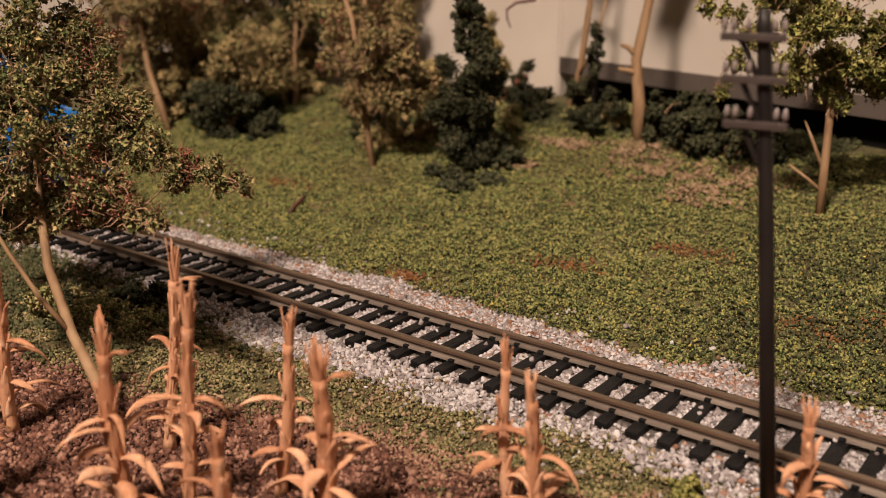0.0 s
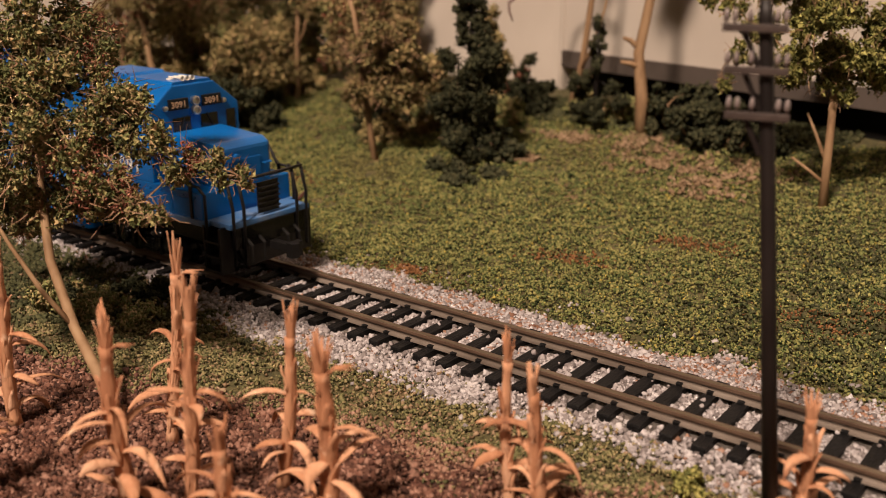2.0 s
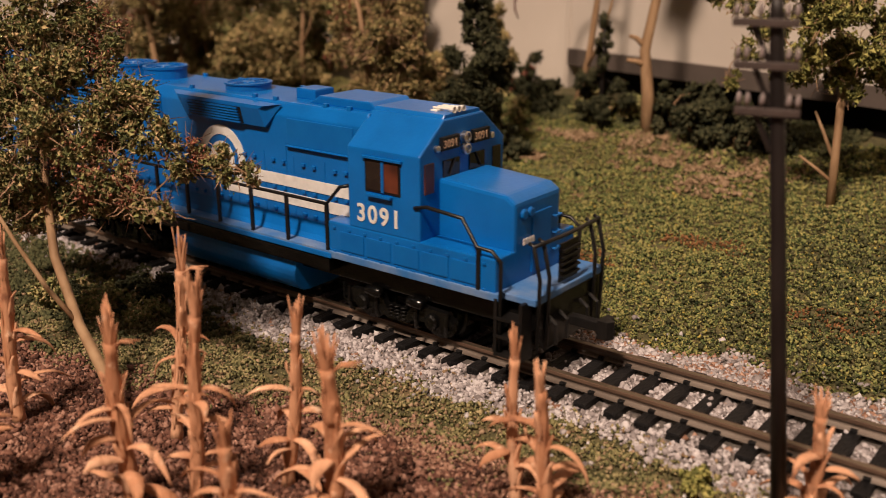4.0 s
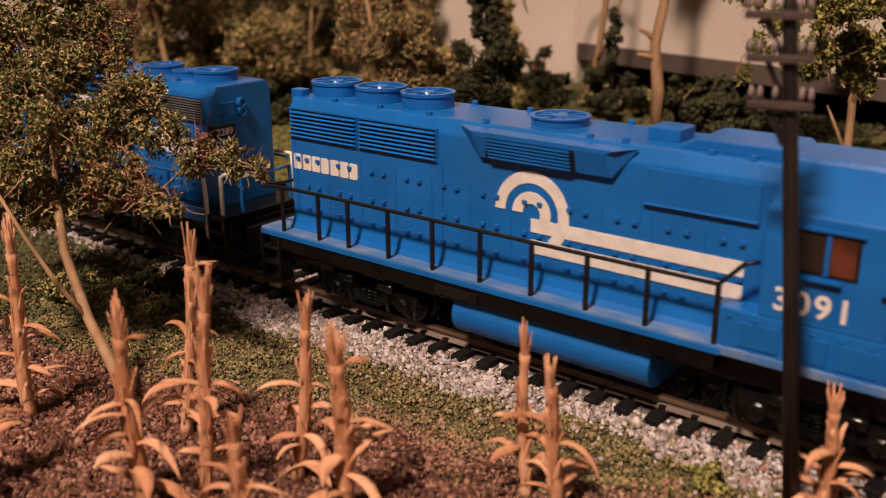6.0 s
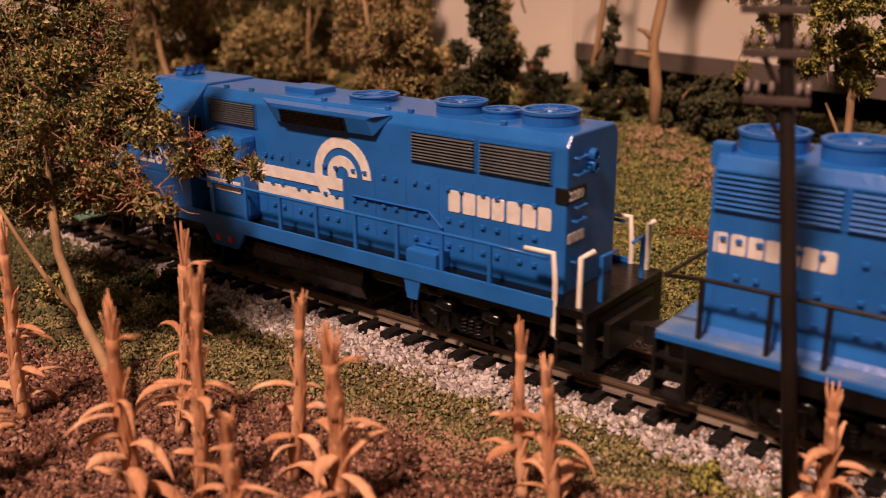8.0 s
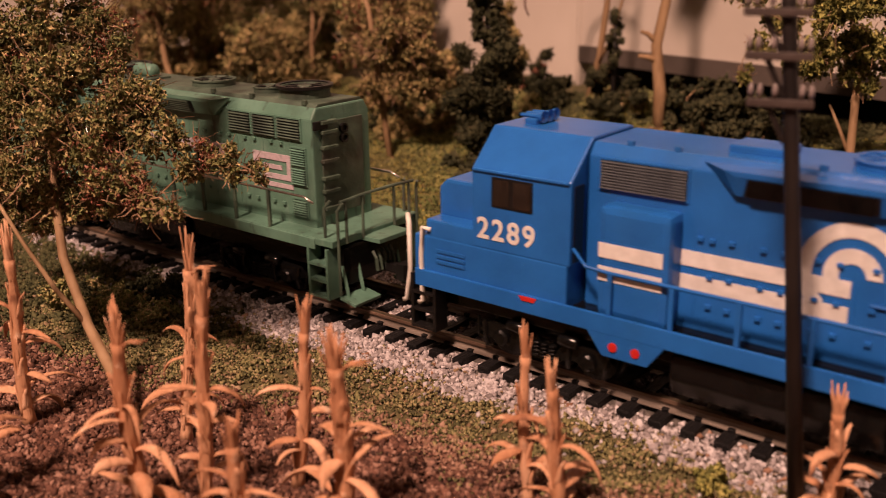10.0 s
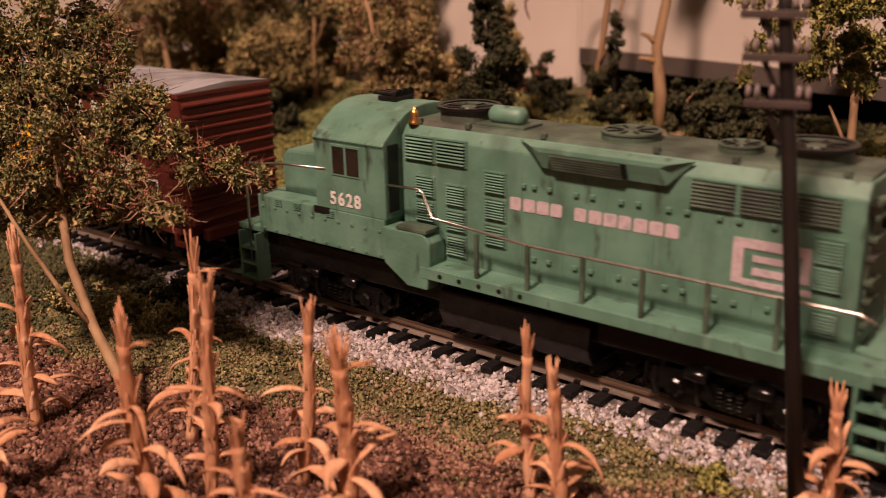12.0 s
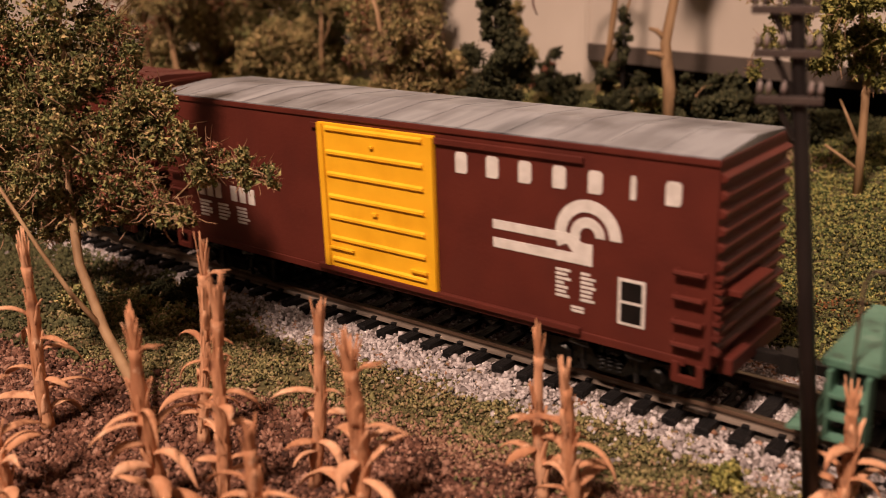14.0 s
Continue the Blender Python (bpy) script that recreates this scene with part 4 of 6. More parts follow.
# ---- telegraph pole ----
def telegraph_pole():
    t = thing("telegraph_pole", "dark brown plastic telegraph pole with three crossarms and pale insulators", "telegraph pole", at=mm(72, -26.6, -7))
    top = Vector((-9.0, -3.3, 90.5))
    pole = part("pole", tube(B(), [(0, 0, -2), top * 0.5, top * 0.97, top], [1.42, 1.28, 1.12, 0.85], 14), TAR, t, smooth=True)
    for z in (86.4, 80.0, 73.0):
        c = top * (z / 90.5)
        at = mm(c[0] + 0.3, c[1] - 1.5, z, 0, 0, 14)
        arm = part("crossarm", box(B(), -6.2, 3.5, -0.5, 0.5, -0.6, 0.6, 0.15), ARM, t)
        arm.matrix_basis = at
        for x in (-5.7, -4.4, -2.2, 1.7, 3.0):
            bm = lathe(B(), (x, 0, 0.6), [(0.2, 0), (0.2, 0.5), (0.48, 0.55), (0.42, 1.05), (0.47, 1.2), (0.36, 1.8), (0.16, 2.3)], 12)
            part("insulator", bm, INSULATOR, arm, "small glass insulator", smooth=True)
        part("brace", tube(B(), [(-3.2, 0.9, -0.4), (-0.4, 1.0, -6.2)], [0.5, 0.5], 5), TAR, arm)


telegraph_pole()


# ---- white shelf front behind the hill ----
def shelf_front():
    """White board over a dark opening that runs slantwise behind the hilltop."""
    m = Matrix.Translation(Vector((-134, 251, 0)) * MM) @ pose(0, 0, 0, 0, 0, -15)
    ob = part("wall_back", box(B(), -4, 520, 0, 6, 38, 420), PLASTER)
    ob.matrix_world = m
    tagged(ob, "white plastered board above a dark shelf opening", "wall", kind="structure")
    ob = part("trim", box(B(), -4, 520, -2, 5, 30.0, 38), GREY_EDGE)
    ob.matrix_world = m
    tagged(ob, "grey lower edge of the white board", "trim", kind="structure")
    ob = part("wall_post", box(B(), -12, -4, -1, 8, -10, 420, 0.5), PLASTER)
    ob.matrix_world = m
    tagged(ob, "white post at the end of the opening", "post", kind="structure")
    # near-black board close behind the front; its colour is the opening's deep shade
    ob = part("wall_opening", box(B(), -4, 520, 7, 11, -20, 37.5), SHELF_SHADE)
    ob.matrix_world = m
    tagged(ob, "near-black board standing in for the unlit depth of the opening", "wall", kind="structure")
    ob = part("wall_backdrop", box(B(), -1240, -143, 262, 268, -20, 420), PLASTER)
    tagged(ob, "white plastered backdrop board behind the wood", "wall", kind="structure")
    ob = part("wall_return", box(B(), -145, -140, 252, 263, -20, 420), PLASTER)
    tagged(ob, "white plastered return of the backdrop", "wall", kind="structure")


shelf_front()


# ---- the room round the layout ----
def room():
    x0, x1, y0, y1, z0, z1, w = -2000, 1700, -2100, 700, -1000, 1420, 80
    tagged(part("floor", box(B(), x0, x1, y0, y1, z0 - w, z0), ROOM_FLOOR), "plain brown carpet floor of the room", "floor", kind="structure")
    tagged(part("ceiling", box(B(), x0, x1, y0, y1, z1, z1 + w), CEILING), "plain white ceiling of the room", "ceiling", kind="structure")
    for name, b in (("wall_south", (x0, x1, y0 - w, y0)), ("wall_north", (x0, x1, y1, y1 + w)), ("wall_west", (x0 - w, x0, y0, y1)), ("wall_east", (x1, x1 + w, y0, y1))):
        tagged(part(name, box(B(), *b, z0, z1), ROOM_WALL), "plain beige painted room wall", "wall", kind="structure")
    table = thing("layout_table", "plain plywood benchwork table carrying the model landscape", "table", at=mm(0, 0, z0))
    part("tabletop", box(B(), -1244, 444, -334, 330, 960, 984, 1.0), TABLE_WOOD, table)
    for x in (-1200, -400, 400):
        for y in (-300, 290):
            part("leg", box(B(), x - 35, x + 35, y - 35, y + 35, 0, 960, 2.0), TABLE_WOOD, table)
    part("apron", box(B(), -1240, 440, -332, -318, 890, 960, 1.0), TABLE_WOOD, table)
    part("apron", box(B(), -1240, 440, 312, 326, 890, 960, 1.0), TABLE_WOOD, table)
    for y0_, y1_ in ((-333.5, -330.2), (289.2, 292)):
        tagged(part("trim", box(B(), -1240, 440, y0_, y1_, -16, -3 if y0_ < 0 else 16), TABLE_WOOD), "plywood edge board of the model landscape", "trim", kind="structure")
    t = thing("ceiling_lamp", "round white ceiling lamp housing above the layout", "lamp", at=pose(LAMP_AT.x, LAMP_AT.y, 0))
    part("lamp_housing", lathe(B(), (0, 0, 0), [(30, 1420), (110, 1415), (120, 1380), (118, 1375), (100, 1400), (30, 1405)], 32), LAMP_METAL, t, smooth=True)


room()


# ---- train: place of the boxcar's leading end along the track, seconds and millimetres ----
TRAIN = [(0.0, -764), (0.5, -741), (1.0, -717.5), (1.5, -694), (2.0, -670), (2.5, -646), (3.0, -622), (3.5, -597.7), (4.0, -573.4), (4.5, -549), (5.0, -524.5),
         (5.5, -500), (6.0, -475.5), (6.5, -448.5), (7.0, -421.3), (7.5, -391.4), (8.0, -361), (8.5, -331), (9.0, -301), (9.5, -270.8), (10.0, -240.5),
         (10.5, -209.6), (11.0, -175.6), (11.5, -141.2), (12.0, -106.9), (12.5, -71.3), (13.0, -34.8), (13.5, 6.0), (14.0, 47.6)]
UNITS = []      # (thing, offset of its middle from that end)
WHEELS = []     # (wheelset, x on its unit, height, radius)


def text_part(body, size, x, y, z, parent, material, spacing=1.2, rx=90, rz=0):
    """Painted figures, standing on a side, as a thin mesh."""
    cu = bpy.data.curves.new("figures", "FONT")
    cu.body, cu.size, cu.extrude, cu.offset = body, size * MM, 0.06 * MM, 0.022 * size * MM
    cu.space_character = spacing
    tmp = bpy.data.objects.new("figures", cu)
    scene.collection.objects.link(tmp)
    dg = bpy.context.evaluated_depsgraph_get()
    me = bpy.data.meshes.new_from_object(tmp.evaluated_get(dg))
    bpy.data.objects.remove(tmp)
    me.materials.clear()
    me.materials.append(material)
    ob = link("cab_number", me, parent)
    ob.matrix_basis = mm(x, y, z, rx, 0, rz)
    return ob


def letter_blocks(name, x0, x1, z0, z1, n, y, parent, material):
    """A row of plain blocks where a name is painted."""
    bm = B()
    w = (x1 - x0) / n
    for i in range(n):
        a, b = x0 + w * (i + 0.04), x0 + w * (i + (0.92 if i % 3 else 0.86))
        prism(bm, [(a, z0), (b - 0.1 * w, z0), (b, z0 + 0.1 * w), (b, z1 - 0.1 * w), (b - 0.1 * w, z1), (a + 0.1 * w, z1), (a, z1 - 0.1 * w)], "y", y - 0.08, y + 0.1)
    return part(name, bm, material, parent, "plain white painted blocks")


def ring_sector(bm, cx, cz, r0, r1, a0, a1, y, n=20):
    pts = [(cx + r1 * math.cos(radians(a)), cz + r1 * math.sin(radians(a))) for a in np.linspace(a0, a1, n)]
    pts += [(cx + r0 * math.cos(radians(a)), cz + r0 * math.sin(radians(a))) for a in np.linspace(a1, a0, n)]
    prism(bm, pts, "y", y - 0.08, y + 0.1)


def wheel_emblem(cx, cz, r, stripe_to, y, parent, facing):
    """Two nested arcs and two stripes, as plain white shapes."""
    bm = B()
    a0, a1 = (-50, 180) if facing > 0 else (0, 230)
    ring_sector(bm, cx, cz, r * 0.72, r, a0, a1, y)
    ring_sector(bm, cx, cz, r * 0.24, r * 0.52, a0, a1, y - 0.02)
    for za, zb in ((-0.42, -0.10), (-0.92, -0.60)):
        lo, hi = sorted((cx, stripe_to))
        box(bm, lo, hi, y - 0.1, y + 0.1, cz + za * r, cz + zb * r)
    part("emblem", bm, WHITE_INK, parent, "white arcs and stripes painted on the side")


def louvre(x0, x1, z0, z1, n, y, parent, material, gap, frame_mat):
    """A framed grille of n slats over a dark back."""
    g = part("grille", box(B(), x0, x1, y - 0.05, y + 0.2, z0, z1), gap, parent)
    h = (z1 - z0) / n
    first = None
    for i in range(n):
        if first is None:
            bm = prism(B(), [(y - 0.02, z0 + 0.22 * h), (y - 0.72, z0 + 0.05 * h), (y - 0.78, z0 + 0.2 * h), (y - 0.5, z0 + 0.52 * h), (y - 0.02, z0 + 0.58 * h)], "x", x0 + 0.2, x1 - 0.2)
            first = part("slat", bm, material, g)
        else:
            link("slat", first.data, g).location = (0, 0, i * h * MM)
    bm = B()
    for a, b, c, d in ((x0 - 0.3, x1 + 0.3, z1, z1 + 0.4), (x0 - 0.3, x1 + 0.3, z0 - 0.4, z0), (x0 - 0.3, x0 + 0.1, z0, z1), (x1 - 0.1, x1 + 0.3, z0, z1)):
        box(bm, a, b, y - 0.3, y + 0.2, c, d)
    part("grille_frame", bm, frame_mat, g)
    return g


def fan(x, y, z, r, h, parent, material, grille=None):
    f = part("roof_fan", lathe(B(), (x, y, z), [(r * 0.96, -0.6), (r * 0.96, h * 0.75), (r, h * 0.8), (r, h), (r * 0.86, h), (r * 0.84, h * 0.8), (r * 0.3, h * 0.86), (r * 0.25, h * 1.0), (0.1, h)], 32), material, parent)
    bm = B()
    for k in range(8):
        a = 6.28319 * k / 8
        tube(bm, [(x + 0.25 * r * math.cos(a), y + 0.25 * r * math.sin(a), z + h * 0.95), (x + 0.88 * r * math.cos(a), y + 0.88 * r * math.sin(a), z + h * 0.95)], 0.18, 4)
    part("fan_grille", bm, grille or material, f)


def handrail(points, posts, z_foot, y, parent, material, r=0.48, label="", post_material=None):
    hr = part("handrail", tube(B(), points, r, 6), material, parent, label, smooth=True)
    for x, z in posts:
        part("stanchion", box(B(), x - 0.5, x + 0.5, y - 0.35, y + 0.35, z_foot, z, 0.1), post_material or material, hr)
    return hr


def truck(x, parent, material=SOOT):
    """Side frames with springs and axle boxes; the wheelsets turn."""
    f = part("truck_frame", box(B(), x - 17, x + 17, -6, 6, 5.5, 8.5, 0.4), material, parent)
    for y in (-12.6, 12.6):
        bm = B()
        s = 1 if y > 0 else -1
        prism(bm, [(x - 17, 6), (x - 15, 8.2), (x - 5, 8.6), (x - 3, 5), (x + 3, 5), (x + 5, 8.6), (x + 15, 8.2), (x + 17, 6), (x + 14, 4.4), (x + 6, 4.6), (x + 3, 3), (x - 3, 3), (x - 6, 4.6), (x - 14, 4.4)], "y", y - 0.9, y + 0.9)
        side = part("side_frame", bm, material, f)
        for ax in (-11, 11):
            part("axle_box", lathe(B(), (x + ax, y + s * 0.8, 5.4), [(1.9, -1), (1.9, 0.8), (1.4, 1.3), (0.1, 1.3)] if s > 0 else [(1.9, 1), (1.9, -0.8), (1.4, -1.3), (0.1, -1.3)], 12, "y"), material, side)
        for k in (-6.6, 6.6):
            cyl = tube(B(), [(x + k - 2.4, y + s * 1.6, 9.2), (x + k - 2.0, y + s * 1.6, 9.2), (x + k + 2.0, y + s * 1.6, 9.2), (x + k + 2.4, y + s * 1.6, 9.2)], [0.9, 1.35, 1.35, 0.9], 12)
            part("brake_cylinder", cyl, material, side, smooth=True)
        for k in (-15.6, -6.4, 6.4, 15.6):
            part("brake_hanger", tube(B(), [(x + k, y + s * 1.0, 8.6), (x + k * 0.985, y + s * 1.3, 5.0), (x + k * 0.96, y + s * 0.6, 2.6)], [0.5, 0.45, 0.6], 6), material, side)
        part("sand_pipe", tube(B(), [(x - 17.5, y + s * 0.6, 9), (x - 17.8, y + s * 0.4, 4.5), (x - 16.6, y - s * 2.0, 1.0)], 0.35, 5), material, side)
        bm = B()
        for k in (-2.0, 0, 2.0):
            for i in range(4):
                lathe(bm, (x + k, y + s * 0.4, 3.4 + i * 0.9), [(0.7, 0), (0.95, 0.2), (0.95, 0.5), (0.7, 0.7)], 8)
        part("spring", bm, material, side)
    for ax in (-11, 11):
        bm = lathe(B(), (0, 0, 0), [(0.8, -11.8), (0.8, -11)], 8, "y")
        for y in (-9.0, 9.0):
            s = 1 if y > 0 else -1
            lathe(bm, (0, y, 0), [(0.9, s * 1.5), (3.9, s * 1.5), (4.2, s * 1.2), (5.2, s * 1.2), (5.3, -s * 1.0), (6.0, -s * 1.2), (6.0, -s * 1.6), (0.9, -s * 1.6)], 28, "y")
        tube(bm, [(0, -11.5, 0), (0, 11.5, 0)], 0.8, 8)
        for k in range(5):
            a = 6.28319 * k / 5
            for y in (-10.6, 10.6):
                tube(bm, [(math.cos(a) * 1.2, y, math.sin(a) * 1.2), (math.cos(a) * 3.8, y, math.sin(a) * 3.8)], 0.3, 4)
        w = part("wheelset", bm, SOOT, parent, "dark metal wheelset")
        WHEELS.append((w, x + ax, 5.3, 5.3))


def coupler(x, s, parent):
    bm = box(B(), min(x, x + s * 8), max(x, x + s * 8), -1.2, 1.2, 8.2, 10.4, 0.2)
    prism(bm, [(x + s * 8, -2.4), (x + s * 10.5, -2.4), (x + s * 11.5, -0.6), (x + s * 10, 0.4), (x + s * 10, 2.0), (x + s * 8, 2.4)], "z", 7.2, 11.4)
    part("coupler", bm, BLACK, parent)


def steps(x, s, parent, material, tread, y=-15.0):
    """Step well at a corner of a locomotive."""
    bm = B()
    for dx in (0, 6.5):
        box(bm, x + s * dx - 0.4, x + s * dx + 0.4, y - 2.2, y + 2.2, 3.6, 17)
    st = part("step_well", bm, material, parent)
    for z in (4.2, 8.4, 12.6):
        part("step", box(B(), min(x, x + s * 6.5), max(x, x + s * 6.5), y - 2.4, y + 2.2, z - 0.35, z + 0.35, 0.1), tread, st)


def door_hinges(x0, x1, zs, y, parent, material, seed, n=9):
    """Small latches and hinges of the hood doors, and the door seams."""
    r = np.random.default_rng(seed)
    first = part("door_latch", box(B(), -0.6, 0.6, y - 0.62, y + 0.1, -0.42, 0.42, 0.12), material, parent)
    first.location = ((x0 + 0.6) * MM, 0, zs[0] * MM)
    latch = first.data
    seam = None
    for i in range(n):
        x = x0 + (x1 - x0) * (i + 0.5) / n
        for z in zs:
            for dx in (-1.9, 1.9):
                link("door_latch", latch, parent).location = ((x + dx) * MM, 0, (z + r.uniform(-0.1, 0.1)) * MM)
    for i in range(n + 1):
        x = x0 + (x1 - x0) * i / n
        if seam is None:
            seam = part("door_seam", box(B(), -0.1, 0.1, y - 0.12, y + 0.05, zs[-1] - 2.5, zs[0] + 2.0), material, parent)
            seam.location = (x * MM, 0, 0)
        else:
            link("door_seam", seam.data, parent).location = (x * MM, 0, 0)


def studs(places, y, parent, material):
    """Small bolt heads along a side, one by one on a shared mesh."""
    mesh = None
    for x, z in places:
        if mesh is None:
            ob = part("bolt", box(B(), -0.42, 0.42, y - 0.25, y + 0.25, -0.3, 0.3, 0.1), material, parent)
            mesh = ob.data
        else:
            ob = link("bolt", mesh, parent)
        ob.location = (x * MM, 0, z * MM)


def hood_shape(x0, x1, hw, z0, ze, zt, bevel=0.5):
    return prism(B(), [(-hw, z0), (hw, z0), (hw, ze), (hw - 1.8, zt), (-hw + 1.8, zt), (-hw, ze)], "x", x0, x1, bevel)


def flare(x0, x1, ztop, zbot, hw, depth, parent, material, slats, dark):
    """Flared cover of the brake grids on both flanks, with the grille in its lower face."""
    for s in (-1, 1):
        bm = B()
        a = [(x0, s * (hw - 0.5), ztop), (x1, s * (hw - 0.5), ztop), (x1 - 5, s * (hw + 0.5 * depth), zbot), (x0 + 7, s * (hw + 0.5 * depth), zbot)]
        b = [(x0 + 5, s * (hw + depth), ztop - 0.5), (x1 - 4, s * (hw + depth), ztop - 0.5), (x1 - 6, s * (hw + depth), ztop - 1.4), (x0 + 7, s * (hw + depth), ztop - 1.4)]
        va, vb = [bm.verts.new(p) for p in a], [bm.verts.new(p) for p in b]
        wall = [bm.verts.new((p[0], s * (hw - 0.5), p[2])) for p in a]
        bm.faces.new(wall)
        bm.faces.new(vb)
        for i in (1, 2, 3):
            bm.faces.new((wall[i], wall[(i + 1) % 4], va[(i + 1) % 4], va[i]))
        for i in range(4):
            bm.faces.new((va[i], va[(i + 1) % 4], vb[(i + 1) % 4], vb[i]))
        f = part("brake_grid_cover", bm, material, parent)
        bm = B()
        n = 6
        for i in range(n):
            u = (i + 0.5) / n
            z, y = zbot + (ztop - 1.6 - zbot) * u, s * (hw + 0.5 * depth + 0.5 * depth * u)
            tube(bm, [(x0 + 9.5, y + s * 0.34, z), (x1 - 14, y + s * 0.34, z)], 0.3, 4)
        part("slat", bm, slats, f)
        za, zb, ya, yb = zbot + 0.2, ztop - 1.6, s * (hw + 0.5 * depth + 0.1), s * (hw + depth - 0.05)
        q = B()
        lo = [q.verts.new(p) for p in ((x0 + 8.5, ya - s * 0.4, za), (x1 - 13, ya - s * 0.4, za), (x1 - 13, yb - s * 0.4, zb), (x0 + 9.5, yb - s * 0.4, zb))]
        hi = [q.verts.new(v.co + Vector((0, s * 0.52, 0))) for v in lo]
        q.faces.new(lo)
        q.faces.new(hi)
        for i in range(4):
            q.faces.new((lo[i], lo[(i + 1) % 4], hi[(i + 1) % 4], hi[i]))
        part("grid_opening", q, dark, f)


def blue_locomotive():
    """Leading unit: cab to the front (+x)."""
    t = thing("diesel_locomotive", "bright blue model diesel locomotive with black handrails on the track", "locomotive", "locomotives of the train")
    UNITS.append((t, 498.0))
    frame_ = part("frame", box(B(), -96, 88, -13, 13, 10, 16.2, 0.3), SOOT, t)
    part("walkway", box(B(), -97, 80, -17, 17, 16.2, 18.0, 0.25), BLUE_DUSTY, t, "dusty pale blue walkway")
    part("side_sill", box(B(), -97, 30, -17.25, 17.25, 16.0, 17.4, 0.25), BLUE, t)
    part("sill_beam", box(B(), -94, 29, -16.9, 16.9, 12.4, 15.8, 0.25), SOOT, frame_, "black beam under the walkway")
    part("sill_step", box(B(), -38, -26, -17.3, -16.4, 12.8, 15.0, 0.2), BLACK, frame_)
    hood = part("hood", hood_shape(-90.5, 37, 11, 17.8, 48.5, 51.8), BLUE, t)
    for x0, x1 in ((-89.6, -66.8), (-65.8, -42)):
        louvre(x0, x1, 42.0, 49.0, 7, -11.05, hood, BLUE, BLACK, BLUE)
    door_hinges(-88, 34, (36.5, 29.5, 23.5), -11.0, hood, BLUE, 3, 11)
    flare(-36, 8, 51.2, 45.0, 11, 2.4, hood, BLUE, BLUE, BLACK)
    part("equipment_panel", box(B(), 10, 33, -11.3, -10.6, 40, 48, 0.15), BLUE_FLAT, hood)
    part("equipment_rail", tube(B(), [(10, -11.7, 41), (33, -11.7, 41)], 0.3, 5), BLUE, hood)
    for x in (-83.7, -68.5, -53.5):
        fan(x, 0, 51.8, 6.6, 3.6, hood, BLUE)
    fan(-16.5, 0, 51.8, 6.6, 2.0, hood, BLUE)
    part("exhaust_pipe", box(B(), 6, 13, -3.5, 3.5, 51.5, 54.5, 0.4), BLUE, hood)
    part("roof_hatch", prism(B(), [(14, 51.6), (38, 51.6), (35, 54.0), (18, 54.0)], "y", -7, 7, 0.4), BLUE, hood)
    part("rear_horn_box", box(B(), -92.5, -88.5, -8, -5, 49, 53.5, 0.5), BLUE, hood)
    letter_blocks("name_lettering", -89.4, -66.5, 33.6, 37.6, 7, -11.05, hood, WHITE_INK)
    wheel_emblem(-16.2, 34.0, 9.4, 31, -11.1, hood, 1)
    lug = None
    for x in (-76, -61, -46, -30, -4, 4, 22, 30):
        for y in (-8.8, 8.8):
            if lug is None:
                lug = part("lifting_lug", box(B(), -0.7, 0.7, -0.5, 0.5, -0.3, 0.9, 0.2), BLUE, hood)
                piece = lug
            else:
                piece = link("lifting_lug", lug.data, hood)
            piece.location = (x * MM, y * MM, 51.8 * MM)
    for x in (-88.6, -40.5, 9.2):
        part("panel_seam", box(B(), x - 0.12, x + 0.12, -11.14, -10.9, 19.5, 41.5), BLUE_FLAT, hood)
    part("hood_ledge", prism(B(), [(-13.2, 18.0), (-10.8, 18.0), (-10.8, 22.6), (-11.3, 21.6), (-12.2, 19.2)], "x", -90, 36, 0.1), BLUE, hood)
    part("hood_ledge", prism(B(), [(13.2, 18.0), (10.8, 18.0), (10.8, 22.6), (11.3, 21.6), (12.2, 19.2)], "x", -90, 36, 0.1), BLUE, hood)
    for z in (22, 26, 30, 34, 38, 42, 46):
        part("end_grab", tube(B(), [(-90.4, -8, z), (-91.6, -8, z), (-91.6, -4.5, z), (-90.4, -4.5, z)], 0.3, 5), BLUE, hood)
    # cab, battery boxes and nose
    part("cab_base", box(B(), 28, 79, -16.5, 16.5, 16, 25.6, 0.4), BLUE, t)
    studs([(x, z) for z in (18.2, 24.2) for x in np.arange(31, 78, 5.0)], -16.55, t, BLUE)
    cab_ = part("cab", prism(B(), [(-16.5, 25.4), (16.5, 25.4), (16.5, 45.2), (7.6, 52.4), (-7.6, 52.4), (-16.5, 45.2)], "x", 36, 58, 0.45), BLUE, t)
    part("roof_panel", prism(B(), [(-7.4, 52.2), (7.4, 52.2), (6.6, 53.3), (-6.6, 53.3)], "x", 36.5, 57.5, 0.2), BLUE, cab_)
    for s in (-1, 1):
        win = part("side_window", box(B(), 41.6, 52.4, s * 16.4 - 0.25, s * 16.4 + 0.25, 35.2, 43.0, 0.1), BLACK, cab_)
        part("pane", box(B(), 42.2, 46.6, s * 16.7 - 0.06, s * 16.7 + 0.06, 35.8, 42.4), GLASS, win)
        part("window_post", box(B(), 46.7, 47.5, s * 16.75 - 0.15, s * 16.75 + 0.15, 35.4, 42.8, 0.05), BLUE, win)
        # opaque pane: the cabin's warm light is put into its colour
        part("pane", box(B(), 47.6, 51.8, s * 16.7 - 0.06, s * 16.7 + 0.06, 35.8, 42.4), CABIN_LIGHT_PAINT, win, "pane painted with the warm light of a cabin")
